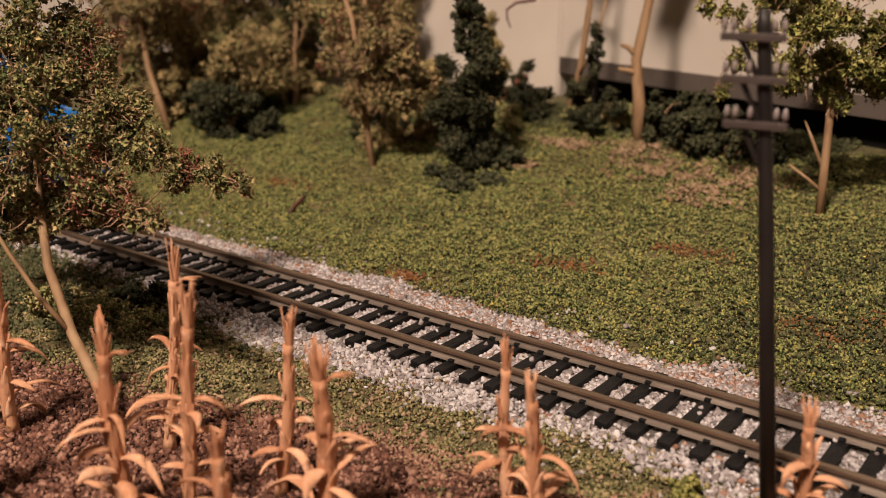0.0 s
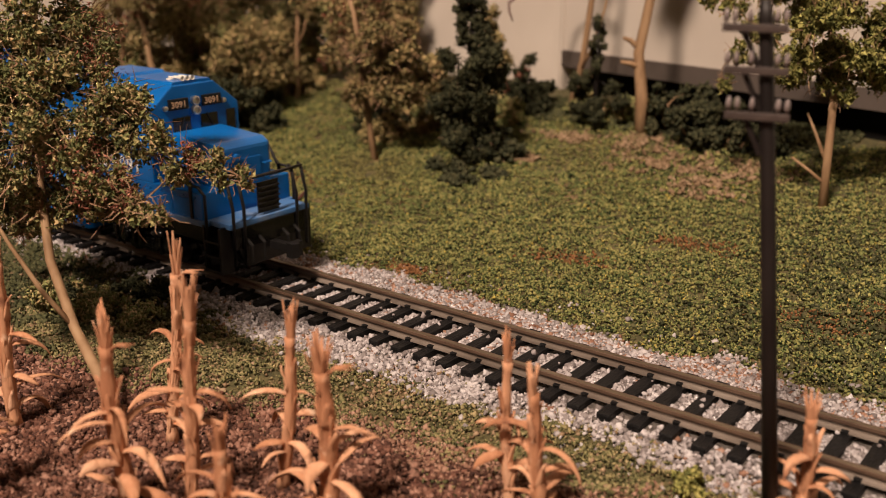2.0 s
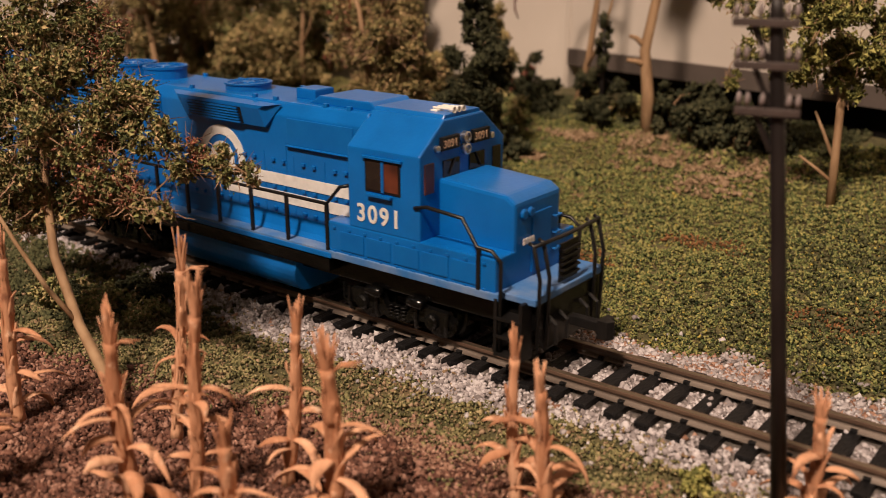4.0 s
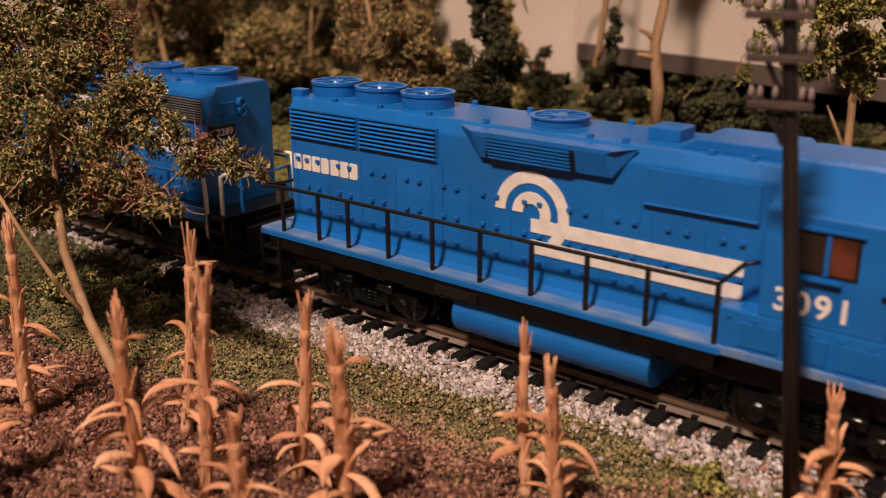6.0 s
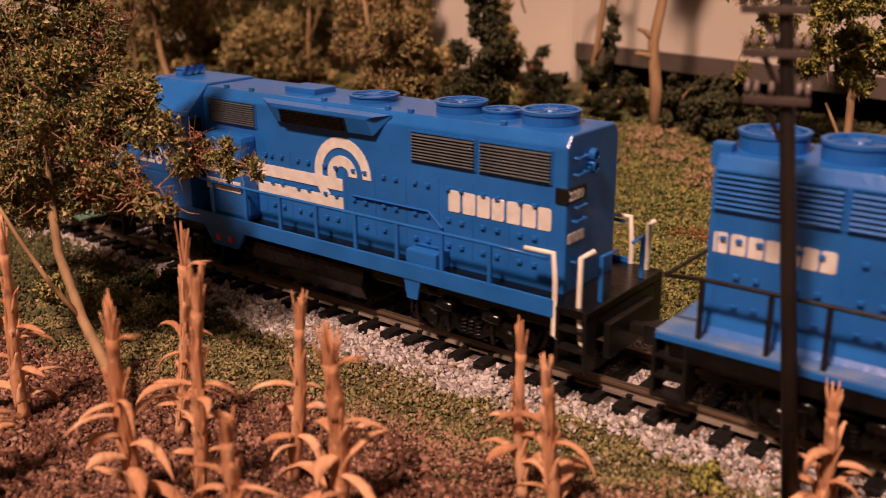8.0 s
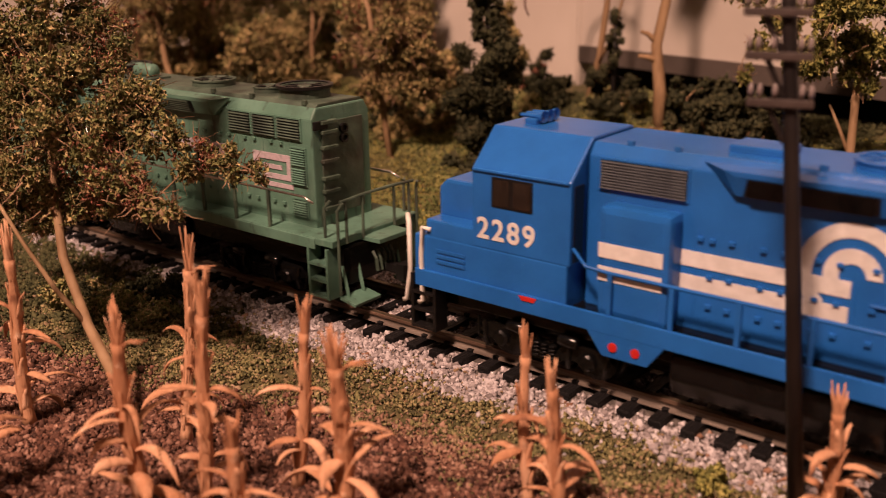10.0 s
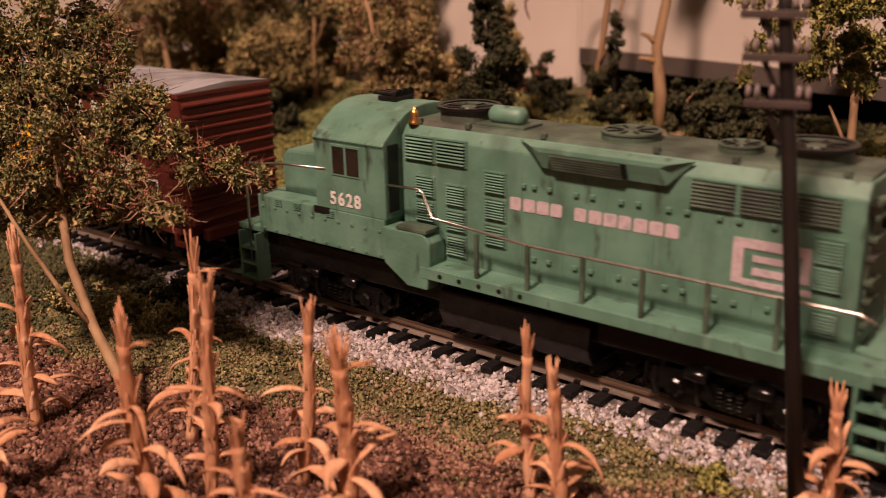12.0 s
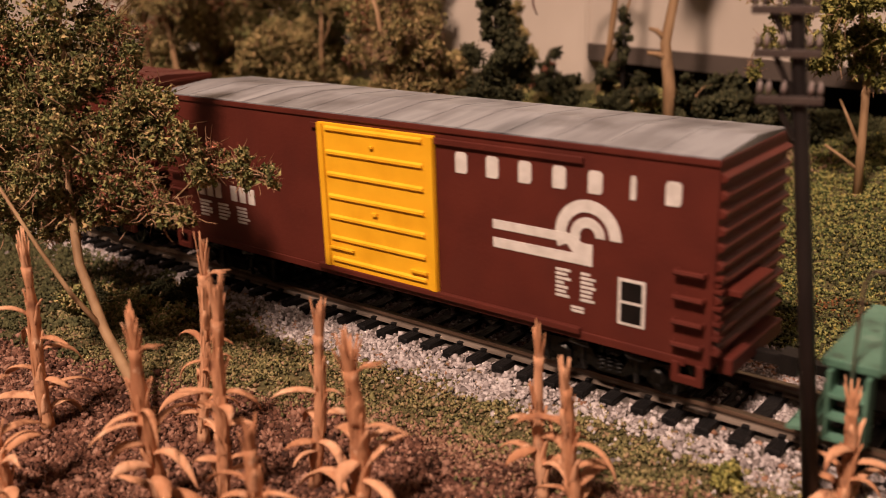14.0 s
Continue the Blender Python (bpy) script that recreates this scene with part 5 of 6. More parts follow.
        part("rain_gutter", box(B(), 41, 53, s * 16.9 - 0.35, s * 16.9 + 0.35, 43.1, 43.7, 0.1), BLUE, win)
        part("window_sill", box(B(), 42.5, 50, s * 17 - 0.6, s * 17 + 0.6, 34.2, 34.9, 0.15), BLUE, win)
        part("front_window", box(B(), 57.8, 58.25, s * 13.2 - 1.7, s * 13.2 + 1.7, 36.2, 43.2, 0.1), CABIN_LIGHT_PAINT if s < 0 else GLASS, cab_)
        part("windscreen", box(B(), 57.8, 58.3, s * 5.0 - 3.1, s * 5.0 + 3.1, 38.6, 43.0, 0.1), GLASS, cab_)
        nb = part("number_board", box(B(), 57.6, 58.9, s * 6.0 - 3.4, s * 6.0 + 3.4, 45.4, 48.6, 0.2), BLACK, cab_)
        text_part("3091", 2.5, 58.95, s * 6.0 - 2.9, 46.1, nb, TAN_INK, 1.1, 90, 90)
    for z in (44.6, 47.4):
        part("headlight", lathe(B(), (58, 0, z), [(1.4, 0), (1.4, 1.2), (1.0, 1.3), (0.9, 0.7), (0.1, 0.7)], 16, "x"), STEEL, cab_)
    bm = B()
    for y in (-3.2, -1.4, 0.4):
        lathe(bm, (51.5, y, 54.0), [(0.25, 0), (0.3, 4), (0.75, 6.2), (0.15, 5.8)], 10, "x")
    box(bm, 51.5, 53.5, -4.4, 1.6, 53, 53.7, 0.2)
    part("horn", bm, CREAM, cab_, "pale horn cluster on the roof")
    text_part("3091", 6.0, 38.6, -16.62, 27.6, cab_, WHITE_INK)
    nose = part("nose", prism(B(), [(57.8, 17.8), (79, 17.8), (79, 36.4), (76.5, 38.0), (57.8, 39.2)], "y", -9.5, 9.5, 0.9), BLUE, t)
    for z in (22.5, 26.5, 30.5):
        part("nose_grab", tube(B(), [(78.9, 6.4, z), (79.9, 6.4, z), (79.9, 8.8, z), (78.9, 8.8, z)], 0.3, 5), BLUE, nose)
    part("nose_light", lathe(B(), (79, -3.4, 33.5), [(1.2, 0), (1.2, 0.5), (0.8, 0.7), (0.1, 0.7)], 14, "x"), BLUE_FLAT, nose)
    part("classification_light", lathe(B(), (58.0, -10.6, 46.2), [(0.8, 0), (0.8, 0.8), (0.5, 0.9), (0.1, 0.9)], 12, "x"), STEEL, cab_)
    part("classification_light", lathe(B(), (58.0, 10.6, 46.2), [(0.8, 0), (0.8, 0.8), (0.5, 0.9), (0.1, 0.9)], 12, "x"), STEEL, cab_)
    bm = B()
    for x in (33, 41.5, 50, 58.5, 67):
        box(bm, x, x + 7.6, -16.75, -16.4, 18.8, 23.6, 0.15)
    part("battery_door", bm, BLUE_FLAT, t)
    part("wiper", tube(B(), [(58.5, -4.0, 43.2), (58.6, -6.0, 39.6)], 0.22, 4), BLACK, cab_)
    part("wiper", tube(B(), [(58.5, 4.0, 43.2), (58.6, 6.0, 39.6)], 0.22, 4), BLACK, cab_)
    part("nose_light", lathe(B(), (79, -6.0, 33.5), [(1.2, 0), (1.2, 0.5), (0.8, 0.7), (0.1, 0.7)], 14, "x"), BLUE_FLAT, nose)
    part("nose_door", box(B(), 78.9, 79.3, -2.5, 5.5, 19, 33, 0.2), BLUE_FLAT, nose)
    bm = B()
    for k in range(4):
        box(bm, 79.4, 79.6, -6.6 + k * 1.2, -5.7 + k * 1.2, 26.5, 27.9)
    part("nose_lettering", bm, WHITE_INK, nose)
    # front end
    part("front_platform", box(B(), 78, 88.4, -15, 15, 16.4, 18, 0.3), BLUE_DUSTY, t)
    pilot = part("pilot", prism(B(), [(-9.5, 4.5), (9.5, 4.5), (13, 12), (13, 16.4), (-13, 16.4), (-13, 12)], "x", 86.6, 88.0, 0.4), BLACK, t)
    for y in (-9, -4.5, 4.5, 9):
        part("air_hose", tube(B(), [(88, y, 12.5), (90.2, y, 11), (90.4, y * 1.05, 6.5)], 0.5, 5), BLACK, pilot)
    for y in (-15.0, 15.0):
        steps(79.5, 1, t, BLACK, BLACK, y)
        steps(-97, 1, t, BLACK, BLACK, y)
    coupler(88.5, 1, t)
    coupler(-96, -1, t)
    for y in (-16.6, 16.6):
        xs = [-88.5, -75.6, -65.5, -52.5, -39.1, -25.7, -12.3, 1.0, 14.4, 28.6]
        handrail([(-96, y, 29), (-88.5, y, 29.7)] + [(x, y, 29.8) for x in xs[1:]] + [(33, y * 0.98, 34.6), (35.5, y * 0.94, 35.2)], [(x, 29.8) for x in xs], 17.5, y, t, BLACK)
        handrail([(56.5, y, 33.4), (60, y, 34.2), (70, y, 33.4), (74, y, 27.6), (78, y, 27.4), (80.4, y, 25.4), (80.4, y, 4.5)], [(74.5, 27.6)], 16.5, y, t, BLACK)
    for y in (-13.8, -10.0, 10.0, 13.8):
        handrail([(88.2, y, 6), (88.6, y, 22), (86.8, y, 29.5), (85.6, y, 30.0)], [], 16, y, t, BLACK)
    handrail([(86.9, -14, 29.4), (87.4, -4, 29.4), (87.4, 4, 29.4), (86.9, 14, 29.4)], [], 16, 0, t, BLACK)
    grid = part("drop_step", box(B(), 86.8, 87.2, -3.5, 4.5, 18.5, 27.5, 0.15), BLACK, t)
    for z in np.arange(19.6, 27, 1.5):
        part("tread_bar", box(B(), 87.1, 88.0, -3.3, 4.3, z, z + 0.5, 0.1), BLACK, grid)
    part("rear_railing", tube(B(), [(-96, -16, 29), (-97, -8, 28), (-97, 8, 28), (-96, 16, 29)], 0.48, 6), BLACK, t)
    # fuel tank and trucks
    part("fuel_tank", prism(B(), [(-15.5, 12.8)] + [(-11.3 - 4.9 * math.sin(radians(a)), 7.9 + 4.9 * math.cos(radians(a))) for a in range(60, 181, 15)] +
                            [(11.3 + 4.9 * math.sin(radians(a)), 7.9 + 4.9 * math.cos(radians(a))) for a in range(180, 59, -15)] + [(15.5, 12.8)], "x", -34, 15.5, 0.3), BLUE_FLAT, t, "blue fuel tank", smooth=False)
    part("air_pipe", tube(B(), [(-36, -15.6, 14.2), (20, -15.6, 14.2)], 0.8, 6), SOOT, frame_)
    for x in (-62, 48):
        truck(x, t)
    return t


def second_blue_locomotive():
    """Second unit: cab to the rear (-x), cream grab irons."""
    t = thing("diesel_locomotive", "bright blue model diesel locomotive with cream corner handrails", "locomotive", "locomotives of the train")
    UNITS.append((t, 302.0))
    frame_ = part("frame", box(B(), -84, 84, -13, 13, 10, 15, 0.3), SOOT, t)
    part("walkway", box(B(), -82, 84, -16.8, 16.8, 15.4, 17.2, 0.25), SOOT, t, "dark worn walkway")
    part("side_sill", prism(B(), [(-83, 14.4), (76, 14.4), (76, 18.4), (-83, 18.4)], "y", -17.2, -16.4, 0.2), BLUE, t)
    part("side_sill", prism(B(), [(-83, 14.4), (76, 14.4), (76, 18.4), (-83, 18.4)], "y", 16.4, 17.2, 0.2), BLUE, t)
    hood = part("hood", hood_shape(-42, 74.5, 10.6, 17, 48.8, 51.4), BLUE, t)
    for x0, x1 in ((33, 51.2), (52.4, 70.8)):
        louvre(x0, x1, 41.2, 47.6, 9, -10.65, hood, GRILLE, BLACK, BLUE)
    louvre(-39.2, -20.5, 42.6, 48.4, 10, -10.65, hood, GRILLE, BLACK, BLUE)
    flare(-18, 27, 50.6, 45.4, 10.6, 2.4, hood, BLUE, SOOT, BLACK)
    for x, r, h in ((39.3, 6.2, 2.8), (50.8, 4.6, 2.0), (63.6, 6.6, 3.2), (12, 6.4, 1.8)):
        fan(x, 0, 51.2, r, h, hood, BLUE)
    part("roof_hatch", box(B(), -16, -5, -4, 4, 51, 53, 0.4), BLUE, hood)
    door_hinges(-18, 70, (35.8, 28.5, 22.5), -10.6, hood, BLUE, 8, 9)
    part("walkway_box", box(B(), 35, 44, -16.0, -10.4, 17.2, 21.4, 0.4), BLUE, t)
    part("hose_bracket", prism(B(), [(36, 9.6), (39, 9.6), (40, 14.4), (35, 14.4)], "y", -16.9, -16.3, 0.15), BLUE, t)
    for x in (-34, -24, 3, 24, 31, 57):
        part("lifting_lug", box(B(), x - 0.7, x + 0.7, -8.9, -7.9, 51.2, 52.3, 0.2), BLUE, hood)
    letter_blocks("name_lettering", 43.5, 71.5, 30.6, 35.6, 7, -10.65, hood, WHITE_INK)
    wheel_emblem(10.4, 34.0, 9.6, -21, -10.7, hood, -1)
    housing = part("blower_housing", box(B(), -36.5, -21, -15.8, -10, 17.5, 40.5, 1.6), BLUE, t)
    for za, zb in ((25.2, 28.2), (30.0, 33.0)):
        part("stripe", box(B(), -36.2, -22.4, -15.95, -15.7, za, zb), WHITE_INK, housing)
    part("side_pipe", tube(B(), [(14, -11.0, 29.6), (38, -11.0, 29.6), (42, -11.0, 26.2)], 0.35, 5), BLUE, hood)
    nb = part("number_board", box(B(), 71.8, 74.9, -10.9, -3.2, 37.0, 40.4, 0.25), BLACK, hood)
    text_part("2289", 2.7, 74.95, -10.2, 37.75, nb, WHITE_INK, 1.1, 90, 90)
    bm = B()
    for k in range(4):
        box(bm, 74.5, 74.62, -9.6 + 1.7 * k, -8.2 + 1.7 * k, 28.2, 30.4)
    part("end_lettering", bm, WHITE_INK, hood)
    for z in (24, 33, 36, 43, 46.5):
        part("end_grab", tube(B(), [(74.4, -8, z), (75.6, -8, z), (75.6, -4, z), (74.4, -4, z)], 0.3, 5), BLUE, hood)
    for z in (43.5, 46.0):
        part("headlight", lathe(B(), (74.4, -1.0, z), [(1.4, 0), (1.4, 1.5), (0.9, 1.5), (0.8, 0.9), (0.1, 0.9)], 14, "x"), BLUE_FLAT, hood)
    # cab and nose
    part("cab_base", box(B(), -83.4, -43, -16.5, 16.5, 14.2, 26.6, 0.4), BLUE, t)
    cab_ = part("cab", prism(B(), [(-16.5, 26.4), (16.5, 26.4), (16.5, 44.0), (8.2, 52.0), (-8.2, 52.0), (-16.5, 44.0)], "x", -67, -42.4, 0.45), BLUE, t)
    for s in (-1, 1):
        win = part("side_window", box(B(), -61.8, -51.4, s * 16.4 - 0.25, s * 16.4 + 0.25, 36.2, 42.8, 0.1), BLACK, cab_)
        part("pane", box(B(), -61.2, -57.2, s * 16.7 - 0.06, s * 16.7 + 0.06, 36.7, 42.3), GLASS, win)
        part("pane", box(B(), -56.2, -52.0, s * 16.7 - 0.06, s * 16.7 + 0.06, 36.7, 42.3), GLASS, win)
        part("cab_door", box(B(), -42.7, -42.2, s * 13.4 - 1.8, s * 13.4 + 1.8, 27, 43, 0.1), BLACK, cab_)
        part("rain_gutter", box(B(), -66.6, -42.8, s * 16.7 - 0.25, s * 16.7 + 0.25, 43.6, 44.1, 0.08), BLUE, cab_)
    text_part("2289", 6.5, -65.6, -16.62, 29.0, cab_, WHITE_INK)
    bm = B()
    for y in (-2.4, 0, 2.4):
        lathe(bm, (-64, y, 53.6), [(0.4, 0), (0.5, 4), (1.4, 6.0), (0.2, 5.6)], 10, "x")
    box(bm, -62, -59, -4, 4, 51.8, 53.2, 0.3)
    part("horn", bm, BLUE_FLAT, cab_)
    part("nose", prism(B(), [(-80, 17), (-66.8, 17), (-66.8, 39), (-78, 39), (-80, 37)], "y", -11.5, 11.5, 0.8), BLUE, t)
    part("battery_box", box(B(), -80, -66, -16.4, -11, 26, 30.5, 0.5), BLUE, t)
    bm = B()
    for z in (20.6, 21.9, 23.2):
        box(bm, -77, -69, -16.75, -16.4, z, z + 0.7)
    part("vent", bm, BLUE_FLAT, t)
    part("marker_plate", prism(B(), [(-53.4, 17.2), (-50.4, 17.2), (-49.6, 18.2), (-54.2, 18.2)], "y", -17.4, -17.1), RED, t)
    apron = part("side_apron", prism(B(), [(-34, 9.6), (-24, 9.6), (-20, 15), (-38, 15)], "y", -17.15, -16.2, 0.2), BLUE, t)
    for x in (-31.5, -26.5):
        part("red_cap", lathe(B(), (x, -17.1, 12), [(1.0, 0), (1.0, -0.3), (0.1, -0.35)], 14, "y"), RED, apron)
    # rails and ends
    for y in (-16.6, 16.6):
        xs = list(np.arange(-33, 72, 13.2))
        handrail([(-42, y * 0.96, 30.5), (-38.5, y, 27.5)] + [(x, y, 27.2) for x in xs] + [(74, y, 27.0)], [(x, 27.2) for x in xs], 17.0, y, t, BLUE, 0.42)
        for x, s in ((75.4, 1), (-80.8, -1)):
            part("corner_handrail", tube(B(), [(x - s * (7 if s > 0 else 2.2), y, 28.2), (x, y, 28.4), (x + s * 0.6, y, 22), (x + s * 0.4, y, 10.6), (x + s * 1.6, y, 10)], 0.62, 6), CREAM, t, "cream painted corner handrail", smooth=True)
            part("end_handrail", tube(B(), [(x + s * 7.6, y * 0.78, 29.4), (x + s * 5.6, y * 0.9, 28), (x + s * 5.4, y * 0.9, 17), (x + s * 6.4, y * 0.92, 9.4), (x + s * 7.6, y * 0.9, 8.8)], 0.62, 6), CREAM, t, "cream painted end handrail", smooth=True)
        handrail([(82.5, y * 0.55, 27), (83, y * 0.2, 27)], [(82.5, 27)], 16.4, y * 0.55, t, BLUE, 0.42)
        steps(77, 1, t, BLACK, BLACK, y * 0.9)
        steps(-84, 1, t, BLACK, BLACK, y * 0.9)
    for x, s in ((84, 1), (-84, -1)):
        part("pilot", box(B(), min(x, x + s * 1.6), max(x, x + s * 1.6), -10, 10, 5.0, 13, 0.3), BLACK, t)
        coupler(x, s, t)
    part("fuel_tank", prism(B(), [(-14.5, 12.6), (-15.5, 8), (-13.5, 4), (13.5, 4), (15.5, 8), (14.5, 12.6)], "x", -20, 20, 0.5), SOOT, t)
    for x in (-50, 52):
        truck(x, t)
    return t


def green_locomotive():
    """Third unit: weathered green, cab to the rear (-x), arched cab roof."""
    t = thing("diesel_locomotive", "weathered green model diesel locomotive with sooty roof and wire handrails", "locomotive", "locomotives of the train")
    UNITS.append((t, 106.0))
    frame_ = part("frame", box(B(), -84, 86, -13, 13, 10, 16.6, 0.3), SOOT, t)
    part("walkway", box(B(), -20, 86, -16.8, 16.8, 17.6, 19.4, 0.25), GREEN, t)
    bm = box(B(), -20, 80, -17.1, -16.4, 16.4, 19.2, 0.2)
    part("side_sill", bm, GREEN, t)
    part("side_sill", box(B(), -20, 80, 16.4, 17.1, 16.4, 19.2, 0.2), GREEN, t)
    bm = B()
    for x in np.arange(-14, 10, 5.5):
        lathe(bm, (x, -17.1, 17.8), [(0.6, 0.1), (0.6, -0.08), (0.1, -0.08)], 10, "y")
    part("sill_hole", bm, BLACK, t)
    hood = part("hood", hood_shape(-30, 74.4, 10.5, 19, 47.6, 50.4), GREEN, t)
    part("hood_roof", prism(B(), [(-8.8, 50.2), (8.8, 50.2), (7.6, 51.2), (-7.6, 51.2)], "x", -29.6, 74.0, 0.25), GREEN_DIRTY, hood, "sooty dark roof")
    for x0, x1 in ((42.6, 51.4), (52.2, 61.0), (61.8, 70.4)):
        louvre(x0, x1, 42.0, 47.2, 7, -10.55, hood, GREEN_DIRTY, BLACK, GREEN)
    for x0, x1 in ((-28.6, -20.2), (-19.4, -11.0)):
        louvre(x0, x1, 42.6, 48.0, 7, -10.55, hood, GREEN, GREEN_DIRTY, GREEN)
    for x, zs in ((-23, (36.5, 30.5, 24.5)), (-14, (35.5, 29.5, 23.5)), (-3, (40.0, 34.0, 28.0)), (69, (37.5, 32.5, 24.0))):
        for z in zs:
            louvre(x - 2.7, x + 2.7, z - 2.2, z + 2.2, 7, -10.55, hood, GREEN, GREEN_DIRTY, GREEN)
    door_hinges(4, 66, (40.5, 24.5), -10.5, hood, GREEN, 5, 6)
    flare(3, 43, 50.4, 45.4, 10.5, 2.8, hood, GREEN, GREEN_DIRTY, BLACK)
    for x, r, h in ((61.5, 7.0, 3.0), (47.5, 4.4, 1.8), (24, 6.4, 2.0), (-18, 7.0, 3.2)):
        fan(x, 0, 51.0, r, h, hood, GREEN_DIRTY, BLACK)
    for x, r, z in ((61.5, 7.2, 54.0), (-18, 7.2, 54.2)):
        part("fan_rim", lathe(B(), (x, 0, z), [(r, -0.5), (r + 0.35, -0.3), (r + 0.35, 0.4), (r, 0.5), (r - 0.7, 0.4), (r - 0.7, -0.4)], 32), BLACK, hood, "black fan rim")
    part("end_panel", box(B(), 74.2, 74.8, -7.5, 7.5, 22, 46.5, 0.2), GREEN_DIRTY, hood, "sooty end door")
    for x in (-26, -12, 8, 34, 50, 70):
        part("lifting_lug", box(B(), x - 0.7, x + 0.7, -8.8, -7.8, 50.6, 52.0, 0.2), GREEN_DIRTY, hood)
    tank = part("air_tank", tube(B(), [(-10, -2, 53.4), (-9.2, -2, 53.4), (-1.8, -2, 53.4), (-1, -2, 53.4)], [1.4, 2.2, 2.2, 1.4], 14), GREEN, hood, smooth=True)
    part("tank_saddle", box(B(), -12, 1, -5.5, 2, 51, 51.8, 0.2), GREEN_DIRTY, tank)
    part("bell", lathe(B(), (-27.4, -8.6, 50.4), [(1.6, 0), (1.4, 0.5), (1.0, 1.4), (0.9, 2.6), (0.6, 3.2), (0.3, 3.4), (0.26, 4.2), (0.1, 4.2)], 20), BRASS, hood, "shiny brass bell", smooth=True)
    letter_blocks("name_lettering", 0.8, 14.6, 34.8, 37.6, 4, -10.55, hood, PINK_INK)
    letter_blocks("name_lettering", 17, 41, 34.8, 37.6, 7, -10.55, hood, PINK_INK)
    bm = B()
    for a, b, c, d in ((51.5, 66.5, 35.6, 37.4), (51.5, 53.6, 28.6, 35.6), (64.4, 66.5, 30.6, 35.6), (55.4, 64.4, 30.6, 32.0), (55.4, 62.6, 33.2, 34.4), (53.6, 66.5, 28.4, 29.6)):
        box(bm, a, b, -10.72, -10.5, c, d)
    part("emblem", bm, PINK_INK, hood, "faded pale square emblem")
    for z in (24, 28.5, 32, 36.5, 40, 44, 46.5):
        part("end_bracket", box(B(), 74.2, 75.8, -8, -2.5, z - 0.45, z + 0.45, 0.15), GREEN_DIRTY, hood)
    part("number_board", box(B(), 72.5, 75.2, -10.2, -5.5, 44.8, 47.0, 0.2), BLACK, hood)
    for z in (41.6, 44.2):
        part("headlight", lathe(B(), (74.3, 0, z), [(1.3, 0), (1.3, 1.4), (0.8, 1.4), (0.7, 0.8), (0.1, 0.8)], 14, "x"), BLACK, hood)
    # cab with arched roof, low nose
    part("cab_base", box(B(), -76, -31, -16.5, 16.5, 18.4, 28.4, 0.4), GREEN, t)
    studs([(x, z) for x in np.arange(-74, -32, 4.6) for z in (19.4, 25.4)], -16.55, t, GREEN)
    for x in (-68, -61, -49):
        for k in range(4):
            part("vent_slit", box(B(), x - 1.3, x + 1.3, -16.75, -16.4, 26.2 + k * 0.5, 26.45 + k * 0.5), GREEN, t)
    part("handhold", box(B(), -54.5, -49.0, -16.9, -16.3, 27.0, 28.6, 0.3), BLACK, t)
    half = [(16.5, 45.2), (17.0, 46.0), (16.2, 47.0), (12.4, 50.0), (8.6, 52.4), (5.0, 53.6), (0.0, 54.0)]
    arch = [(-16.5, 28.2), (16.5, 28.2)] + half + [(-y, z) for y, z in half[-2::-1]]
    cab_ = part("cab", prism(B(), arch, "x", -53.6, -30.4, 0.35), GREEN, t)
    for s in (-1, 1):
        win = part("side_window", box(B(), -47.6, -37.8, s * 16.4 - 0.3, s * 16.4 + 0.3, 37.2, 45.0, 0.15), GREEN, cab_)
        part("pane", box(B(), -47.0, -43.2, s * 16.75 - 0.06, s * 16.75 + 0.06, 37.8, 44.4), GLASS, win)
        part("pane", box(B(), -42.4, -38.4, s * 16.75 - 0.06, s * 16.75 + 0.06, 37.8, 44.4), GLASS, win)
        part("cab_door", box(B(), -30.5, -30.1, s * 13.5 - 1.8, s * 13.5 + 1.8, 30, 46, 0.1), BLACK, cab_)
        part("windscreen", box(B(), -53.9, -53.5, s * 7 - 4, s * 7 + 4, 41, 47, 0.1), GLASS, cab_)
    text_part("5628", 4.5, -48.6, -16.62, 29.9, cab_, WHITE_INK)
    bm = B()
    for y in (-1.8, 0.4, 2.6):
        lathe(bm, (-46, y, 55.4), [(0.4, 0), (0.5, 5), (1.4, 8), (0.2, 7.4)], 10, "x")
    box(bm, -44, -38, -3, 4, 53.6, 55.0, 0.3)
    part("horn", bm, BLACK, cab_)
    part("nose", prism(B(), [(-72, 28.2), (-53.4, 28.2), (-53.4, 40.6), (-70, 40.0), (-72, 38)], "y", -10.5, 10.5, 0.9), GREEN, t)
    apron = part("side_apron", prism(B(), [(-31, 18), (-24, 13.6), (-18, 13.6), (-17, 20.5), (-17, 25), (-19, 27.0), (-31, 27.0)], "y", -17.0, -11, 0.4), GREEN, t)
    part("apron_step", box(B(), -27, -18, -17.0, -12, 27, 28, 0.2), GREEN_DIRTY, apron)
    # ends, steps and wire rails
    part("front_platform", box(B(), -86, -75, -15.5, 15.5, 17.2, 18.8, 0.3), GREEN, t)
    for x, s in ((86, 1), (-86, -1)):
        part("pilot", box(B(), min(x - s * 1.5, x), max(x - s * 1.5, x), -11, 11, 6.5, 17, 0.3), BLACK, t)
        for ya, yb in ((-15.0, -5.5), (5.5, 15.0)):
            foot = part("foot_board", prism(B(), [(x, 3.6), (x + s * 5.2, 2.6), (x + s * 5.4, 3.4), (x, 4.5)], "y", ya, yb, 0.15), GREEN, t)
